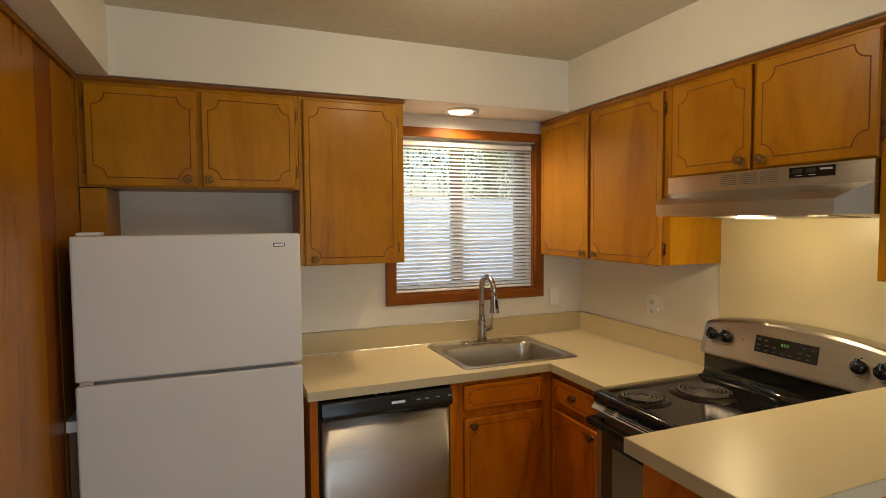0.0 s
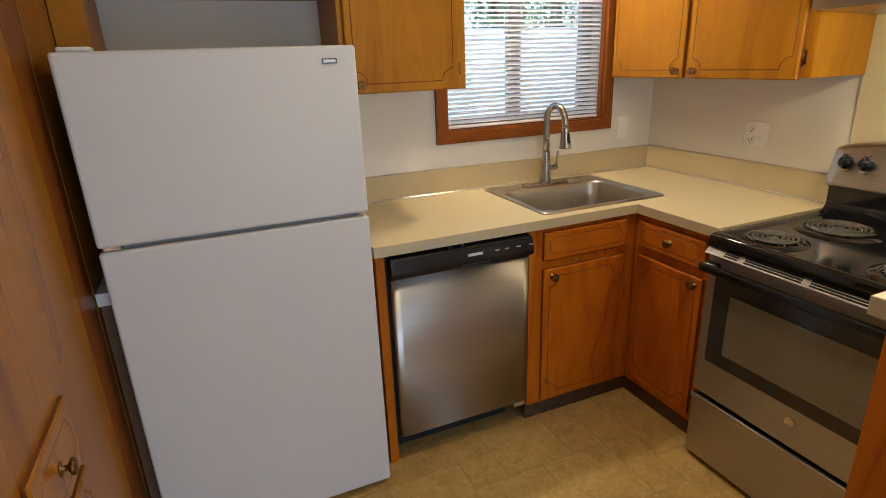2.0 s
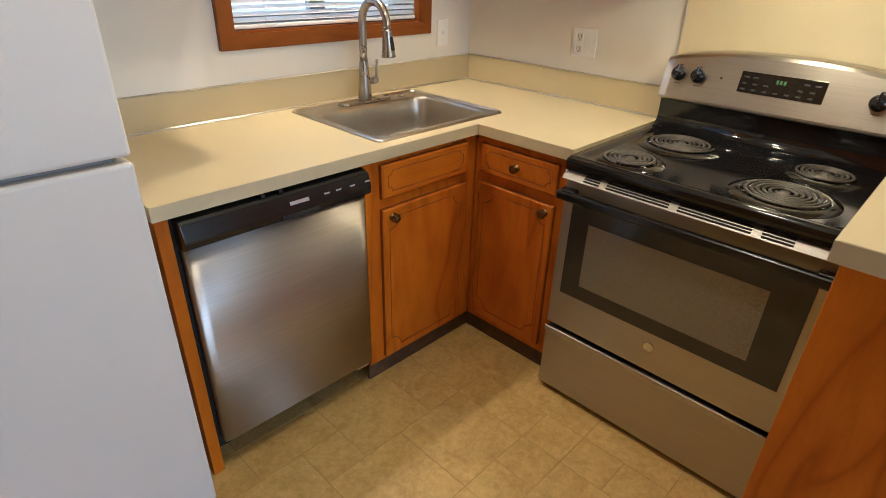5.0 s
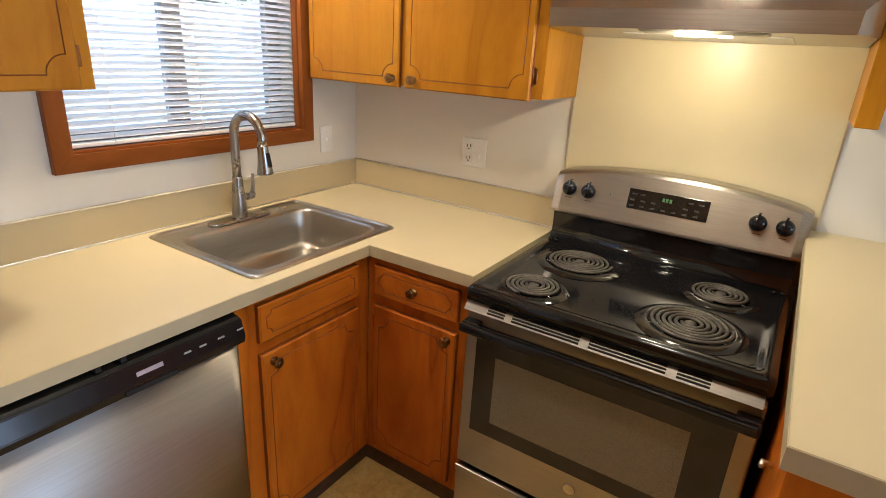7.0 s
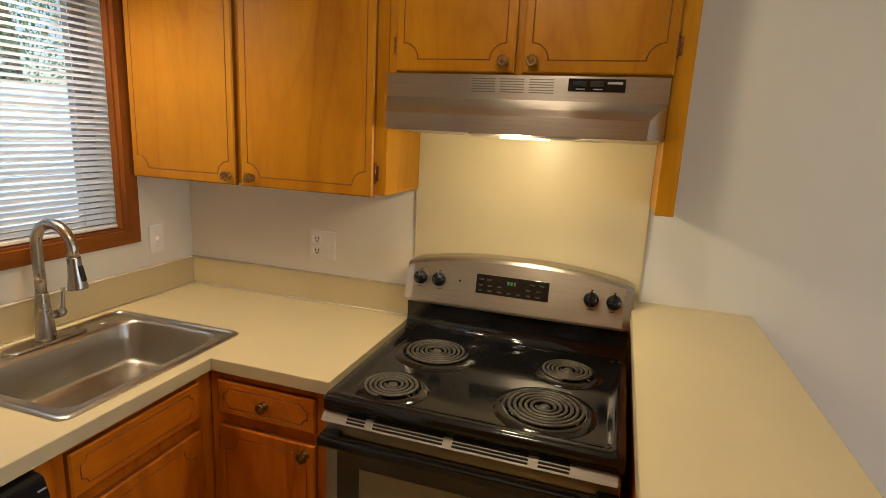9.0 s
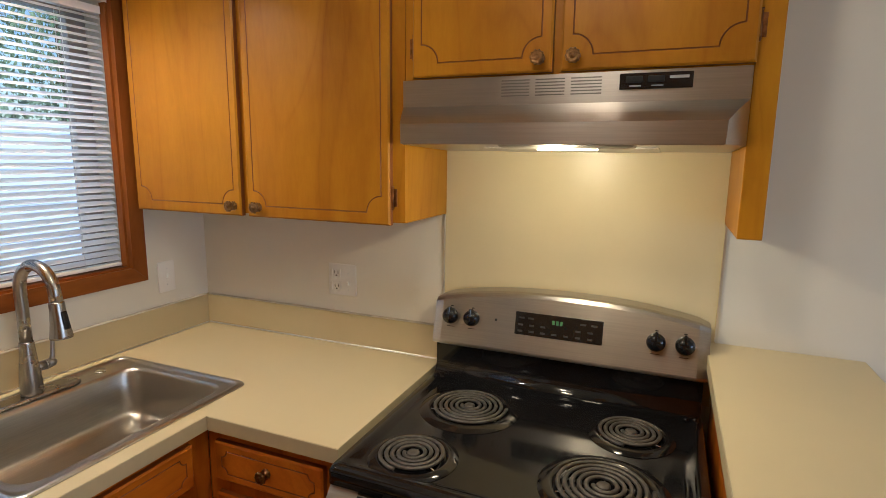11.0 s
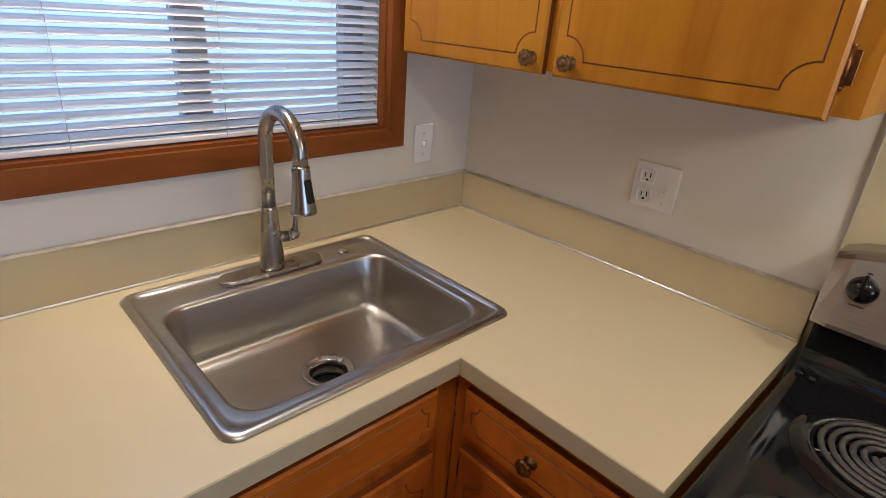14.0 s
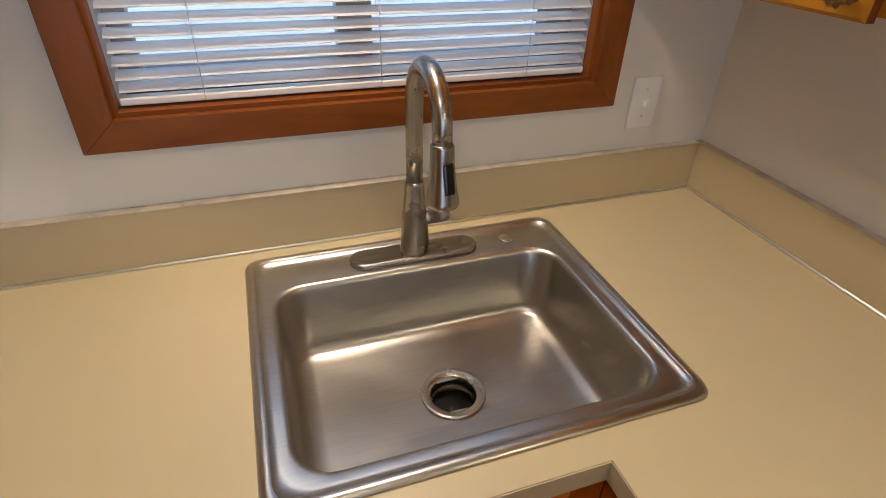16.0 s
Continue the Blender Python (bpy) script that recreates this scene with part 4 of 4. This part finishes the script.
fl = part("filter", under(-0.0035, [(-0.04, -1.67), (-0.26, -1.67), (-0.26, -1.25), (-0.04, -1.25)]), plain("filter_mesh", (0.55, 0.53, 0.49), 0.5, metal=0.7, vary=0.35, scale=300), h)
lh = part("lamp_housing", lofted([[(x, y, z) for x, y in rounded(-0.404 + e, -0.286 - e, -1.626 + e, -1.326 - e, 0.006, 3)] for e, z in ((0.0, 1.6140), (0.004, 1.6085), (0.014, 1.6050))], True, True, False), TRIM_STEEL, h, "steel lamp housing")
sub("lamp_lens", mesh_of("lamp_lens", prism(rounded(-0.374, -0.322, -1.545, -1.410, 0.022, 6), "z", 1.6015, 1.6047), LENS), lh, Matrix(), "lit lamp lens")
bm = bmesh.new()
for y0 in (-1.310, -1.392, -1.474):
    for k in range(6):
        z = 1.727 + k * 0.007
        box(bm, -0.3229, -0.3222, y0 - 0.068, y0, z, z + 0.0028)
sub("vent_louvre", mesh_of("vent_louvre", bm, plain("louvre_shadow", (0.16, 0.15, 0.135), 0.55, metal=0.3)), hs, Matrix())
sw = part("switch_plate", block(-0.3248, -0.3222, -1.728, -1.580, 1.734, 1.768, 0.001), BLACK, h, "black switch plate")
RK = mesh_of("rocker", block(-0.3275, -0.3249, -0.017, 0.017, -0.007, 0.007, 0.002), MATTE)
for y in (-1.610, -1.655):
    sub("rocker", RK, sw, pose(0, y, 1.7545))
sub("name_plate", mesh_of("name_plate", block(-0.3254, -0.3249, -1.720, -1.682, 1.7545, 1.7605), INK), sw, Matrix())

for y in (-1.613, -1.658):
    sub("switch_print", mesh_of("switch_print", block(-0.3254, -0.3249, y - 0.012, y + 0.012, 1.7395, 1.742), INK), sw, Matrix())

# ---- sink ----
s = thing("sink", (-0.75, -0.32, 0.76), "single-bowl stainless steel drop-in kitchen sink", "sink")


def bowl():
    lv = lambda pts, z: [(x, y, z) for x, y in pts]
    bx0, bx1, by0, by1 = -1.018, -0.478, -0.545, -0.160
    q = lambda e, rr: rounded(bx0 + e, bx1 - e, by0 + e, by1 - e, rr, 7)
    o = lambda e, rr: rounded(SX0 + e, SX1 - e, SY0 + e, SY1 - e, rr, 7)
    w = lambda e, rr: rounded(bx0 - 0.016 - e, bx1 + 0.016 + e, by0 - 0.018 - e, by1 + 0.060 + e, rr, 7)
    loops = [lv(o(0.004, 0.028), 0.9145), lv(o(0, 0.030), 0.9150), lv(o(0.002, 0.030), 0.9185), lv(o(0.008, 0.030), 0.9215), lv(o(0.016, 0.030), 0.9212), lv(o(0.0170, 0.030), 0.9200), lv(o(0.0185, 0.030), 0.9166),
             lv(w(0, 0.045), 0.9160), lv(q(-0.006, 0.058), 0.9160), lv(q(0, 0.055), 0.9135), lv(q(0.004, 0.055), 0.905), lv(q(0.010, 0.050), 0.80), lv(q(0.012, 0.048), 0.784), lv(q(0.016, 0.046), 0.773), lv(q(0.026, 0.042), 0.7655), lv(q(0.050, 0.036), 0.7625)]
    cx, cy = -0.740, -0.344
    last = q(0.050, 0.036)
    ring = [(cx + 0.056 * math.cos(math.atan2(y - cy, x - cx)), cy + 0.056 * math.sin(math.atan2(y - cy, x - cx)), 0.7575) for x, y in last]
    return lofted(loops + [ring])


part("bowl", bowl(), SINK, s)
dn = part("drain", turned([(0.0590, 0.7390), (0.0580, 0.7422), (0.0550, 0.7432), (0.050, 0.7418), (0.044, 0.7410), (0.0405, 0.738), (0.039, 0.728), (0.0405, 0.726), (0.0405, 0.716), (0.0385, 0.714), (0.0385, 0.697)], 48, pose(-0.740, -0.344, 0.0205), cap=False), DRAIN, s, "steel drain collar")
# Black disc low in the collar; its colour gives the open drain's darkness.
sub("drain_flap", mesh_of("drain_flap", turned([(0.0385, 0.699), (0.030, 0.690), (0.012, 0.684), (0.010, 0.676), (0.0, 0.676)], 30, pose(-0.740, -0.344, 0.0205)), MATTE), dn, Matrix(), "matte black disc for the dark depth of the drain")
part("hole_cover", turned([(0.016, 0.9168), (0.0155, 0.9195), (0.011, 0.9205), (0.0, 0.9208)], 24, pose(-0.553, -0.118, 0)), CHROME, s, "round steel hole cover")

# ---- faucet ----
FXC, FYC = -0.747, -0.119
fa = thing("faucet", (FXC, FYC, 0.917), "brushed nickel pull-down gooseneck kitchen faucet", "faucet")
lv = lambda e, z: [(FXC + x, FYC + y, z) for x, y in rounded(-0.127 + e, 0.127 - e, -0.030 + e, 0.030 - e, 0.0299 - e, 8)]
part("base_plate", lofted([lv(0, 0.9172), lv(0, 0.9235), lv(0.003, 0.9265), lv(0.010, 0.9275)], True, True), NICKEL, fa)
part("spout_body", turned([(0.027, 0.9277), (0.0275, 0.940), (0.0265, 0.965), (0.0225, 1.010), (0.0190, 1.050), (0.0178, 1.070), (0.0176, 1.0740), (0.0160, 1.0765)], 32, pose(FXC, FYC, 0)), NICKEL, fa)
R = 0.072
pts = [(FXC, FYC, 1.0765), (FXC, FYC, 1.13), (FXC, FYC, 1.18), (FXC, FYC, 1.222)]
pts += [(FXC, FYC - R + R * math.cos(radians(a)), 1.222 + R * math.sin(radians(a))) for a in range(10, 171, 10)]
pts += [(FXC, FYC - 2 * R, 1.222), (FXC, FYC - 2 * R - 0.002, 1.200)]
part("gooseneck", tube(pts, 0.0152, 20), NICKEL, fa)
hx, hy = FXC, FYC - 2 * R - 0.003
head = pose(hx, hy + 0.001, 1.204, -4)
sp = part("spray_head", turned([(0.0154, 0.001), (0.0175, -0.001), (0.0180, -0.004), (0.0186, -0.026), (0.0212, -0.055), (0.0262, -0.088), (0.0270, -0.093), (0.0262, -0.0955), (0.0, -0.0955)], 30), NICKEL, fa, "", head)
sub("spray_button", mesh_of("spray_button", block(-0.0085, 0.0085, -0.0035, 0.004, -0.024, 0.024, 0.003, 2), BLACK), sp, pose(0.004, -0.0198, -0.048, -9, 0, 12), "black spray button")
bm = tube([(FXC + 0.012, FYC, 0.996), (FXC + 0.040, FYC, 0.996)], 0.0135, 18)
tube([(FXC + 0.0405, FYC, 0.996), (FXC + 0.044, FYC, 0.996)], [0.0140, 0.0140], 18, bm)
tube([(FXC + 0.0445, FYC, 0.996), (FXC + 0.062, FYC, 0.998), (FXC + 0.068, FYC, 1.002)], [0.0135, 0.0130, 0.008], 18, bm)
tube([(FXC + 0.058, FYC, 1.000), (FXC + 0.0625, FYC, 1.018), (FXC + 0.065, FYC, 1.046), (FXC + 0.067, FYC, 1.076)], [0.0085, 0.0065, 0.0055, 0.0060], 14, bm)
part("lever", bm, NICKEL, fa)

# ---- recessed lamp over the sink ----
cl = thing("recessed_lamp", (CAN[0], CAN[1], SOFFIT), "round recessed soffit lamp with a white trim ring, lit", "lamp")
part("trim_ring", turned([(0.098, -0.0005), (0.097, -0.006), (0.085, -0.010), (0.074, -0.008), (0.070, -0.0012)], 44, pose(CAN[0], CAN[1], SOFFIT)), SEAM, cl)
part("lens", turned([(0.0695, -0.0012), (0.060, -0.010), (0.035, -0.015), (0.0, -0.0165)], 40, pose(CAN[0], CAN[1], SOFFIT)), CAN_LENS, cl, "glowing lamp lens")

# ---- flush ceiling lamp ----
gl = thing("ceiling_lamp", (CEIL_LAMP[0], CEIL_LAMP[1], CEIL), "round flush ceiling lamp with a glowing dome, lit", "lamp")
part("base_ring", turned([(0.14, -0.0005), (0.14, -0.014), (0.125, -0.018)], 40, pose(CEIL_LAMP[0], CEIL_LAMP[1], CEIL)), PLASTIC, gl)
part("dome", turned([(0.124, -0.0185), (0.115, -0.032), (0.08, -0.045), (0.0, -0.052)], 40, pose(CEIL_LAMP[0], CEIL_LAMP[1], CEIL)), CAN_LENS, gl, "glowing opal dome")

# ---- switch and outlet plates ----
sp2 = thing("light_switch", (-0.193, 0, 1.08), "white single toggle light switch plate on the wall", "switch")
part("plate", block(-0.229, -0.158, -0.0065, -0.0004, 1.078, 1.192, 0.003), PLASTIC, sp2)
part("toggle", block(-0.199, -0.188, -0.018, -0.0067, 1.130, 1.146, 0.002), PLASTIC, sp2)
part("collar", block(-0.204, -0.183, -0.0078, -0.0066, 1.122, 1.150, 0.0005), PLASTIC, sp2)
for z in (1.105, 1.165):
    part("screw", turned([(0.0032, 0), (0.0028, 0.001), (0.0, 0.0013)], 12, pose(-0.1935, -0.0066, z, 90)), SEAM, sp2)
op = thing("outlet_plate", (0, -0.647, 1.087), "white two-gang plate with an outlet and a toggle switch", "outlet")
part("plate", block(-0.0065, -0.0004, -0.702, -0.588, 1.090, 1.204, 0.003), PLASTIC, op)
for z in (1.171, 1.123):
    o = part("receptacle", block(-0.0085, -0.0066, -0.640, -0.606, z - 0.0165, z + 0.0165, 0.005), PLASTIC, op)
    sub("slots", mesh_of("slots", boxes((-0.0091, -0.0086, -0.6175, -0.6150, z - 0.004, z + 0.007), (-0.0091, -0.0086, -0.6310, -0.6285, z - 0.004, z + 0.008), (-0.0091, -0.0086, -0.6260, -0.6200, z - 0.0125, z - 0.0075)), DARK_SLOT), o, Matrix())
part("collar", block(-0.0079, -0.0066, -0.681, -0.660, 1.128, 1.156, 0.0005), PLASTIC, op)
part("toggle", block(-0.018, -0.0080, -0.676, -0.665, 1.128, 1.143, 0.002), PLASTIC, op)
for z in (1.112, 1.172):
    part("screw", turned([(0.0032, 0), (0.0028, 0.001), (0.0, 0.0013)], 12, pose(-0.0066, -0.6705, z, 90, 0, -90)), SEAM, op)

# ---- window blind ----
bl = thing("window_blind", (-0.765, 0.03, WZ0), "white aluminium mini blind with tilted slats, lowered", "blind")
BX0, BX1, BY = -1.203, -0.346, 0.030
part("head_rail", block(BX0, BX1, BY - 0.013, BY + 0.013, 2.018, 2.042, 0.002), PLASTIC, bl)
part("bottom_rail", block(BX0, BX1, BY - 0.012, BY + 0.012, 1.203, 1.216, 0.003), PLASTIC, bl)
bm = bmesh.new()
k, TILT_S = 4, radians(29)
rows = []
for i in range(k + 1):
    u = -0.0125 + 0.025 * i / k
    bow = 0.0016 * (1 - (u / 0.0125) ** 2)
    y, z = u * math.cos(TILT_S) - bow * math.sin(TILT_S), u * math.sin(TILT_S) + bow * math.cos(TILT_S)
    rows.append([bm.verts.new((x, y, z)) for x in (BX0 + 0.003, -0.77, BX1 - 0.003)])
under = [[bm.verts.new(vv.co + Vector((0, 0, -0.0004))) for vv in row] for row in rows]
for grid, flip in ((rows, 1), (under, -1)):
    for a, b in zip(grid, grid[1:]):
        for j in range(2):
            fc = bm.faces.new((a[j], a[j + 1], b[j + 1], b[j])[::flip])
            fc.smooth = True
for a, b in ((rows[0], under[0]), (rows[-1], under[-1])):
    for j in range(2):
        bm.faces.new((a[j], a[j + 1], b[j + 1], b[j]))
SLATM = mesh_of("slat", bm, SLAT)
N_SLAT = 38
for i in range(N_SLAT):
    z = 1.230 + (2.008 - 1.230) * i / (N_SLAT - 1)
    part("slat", SLATM, None, bl, at=pose(0, BY, z, random.uniform(-1.2, 1.2), random.uniform(-0.10, 0.10), 0))
for x in (BX0 + 0.13, -0.77, BX1 - 0.13):
    part("ladder_cord", tube([(x, BY - 0.0135, 1.205), (x, BY - 0.0135, 1.6), (x, BY - 0.0135, 2.03)], 0.0007, 6), PLASTIC, bl)
    part("ladder_cord", tube([(x, BY + 0.0135, 1.205), (x, BY + 0.0135, 1.6), (x, BY + 0.0135, 2.03)], 0.0007, 6), PLASTIC, bl)

# ---- outside the window ----
structure("ground", block(-60, 60, -60, 60, -0.6, -0.35), GROUND, "rough green lawn", "ground")
fe = thing("neighbour_house", (0.5, 6.1, -0.35), "pale neighbouring house wall with lap siding, blue skylight put into its colour", "house")
for i in range(15):
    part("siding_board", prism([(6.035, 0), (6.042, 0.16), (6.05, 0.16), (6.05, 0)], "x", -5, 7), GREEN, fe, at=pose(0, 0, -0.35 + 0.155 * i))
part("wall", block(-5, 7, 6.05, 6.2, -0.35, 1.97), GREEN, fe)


def tree(x, y, height, seed):
    rnd = random.Random(seed)
    t = thing("tree", (x, y, -0.35), "leafy green tree behind the neighbouring house", "tree", "trees behind the house")
    part("trunk", tube([(x, y, -0.35), (x + 0.1, y, height * 0.4), (x - 0.05, y + 0.1, height * 0.8)], [0.22, 0.15, 0.05], 10), BARK, t)
    bm = bmesh.new()
    for _ in range(3800):
        a, u = rnd.uniform(0, 2 * math.pi), rnd.gauss(0, 0.45)
        rr = abs(rnd.gauss(0, 1.0)) * (1 - min(0.8, abs(u)))
        p = Vector((x + 1.5 * rr * math.cos(a), y + 1.5 * rr * math.sin(a), height * 0.62 + u * height * 0.55))
        rot = Euler((rnd.uniform(0, 6), rnd.uniform(0, 6), rnd.uniform(0, 6))).to_matrix()
        w = rnd.uniform(0.035, 0.09)
        bm.faces.new([bm.verts.new(p + rot @ Vector(c)) for c in ((-w, 0, 0), (0, -w * 0.45, 0.01), (w, 0, 0), (0, w * 0.45, 0.01))])
    part("crown", bm, LEAF, t)


for i, (x, y, hgt) in enumerate(((-2.5, 8.5, 5.2), (0.6, 9.3, 6.0), (3.5, 8.2, 5.0), (5.8, 9.5, 6.2), (-5.0, 9.0, 5.6))):
    tree(x, y, hgt, 11 + i)

# ---- vinyl tile pieces ----
UX, UY = 0.1463, 0.1512
OX, OY = -1.530 - 12 * UX, -0.726 + 5 * UY
nx, ny = 22, 34
taken = [[False] * ny for _ in range(nx)]
tile_rnd = random.Random(5)
sizes = {}


def tile_mesh(a, b):
    if (a, b) not in sizes:
        g = 0.0013
        w, d = a * UX - 2 * g, b * UY - 2 * g
        e = 0.0012
        lo = [(0, 0), (w, 0), (w, d), (0, d)]
        hi = [(e, e), (w - e, e), (w - e, d - e), (e, d - e)]
        sizes[(a, b)] = mesh_of("vinyl_tile", lofted([[(x, y, -0.0014) for x, y in lo], [(x, y, -0.0004) for x, y in lo], [(x, y, 0.0) for x, y in hi]], False, True, False), VINYL)
    return sizes[(a, b)]


def lay(i, j, a, b):
    for p_ in range(a):
        for q_ in range(b):
            taken[i + p_][j + q_] = True
    x, y = OX + i * UX, OY - (j + b) * UY
    if x < -0.05 and y < -0.05:
        part("vinyl_tile", tile_mesh(a, b), None, floor_under, at=pose(x + 0.0013, y + 0.0013, 0))


for i, j, a, b in ((12, 5, 1, 1), (12, 6, 2, 2), (10, 5, 2, 2), (13, 4, 2, 2), (14, 6, 2, 2), (14, 8, 1, 1), (15, 8, 1, 1), (11, 7, 1, 1), (12, 8, 2, 2)):
    lay(i, j, a, b)
for j in range(ny):
    for i in range(nx):
        if taken[i][j]:
            continue
        options = [(a, b) for a, b in ((2, 2), (2, 2), (2, 1), (1, 2), (1, 1)) if i + a <= nx and j + b <= ny and not any(taken[i + p][j + q] for p in range(a) for q in range(b))]
        a, b = tile_rnd.choice(options)
        lay(i, j, a, b)
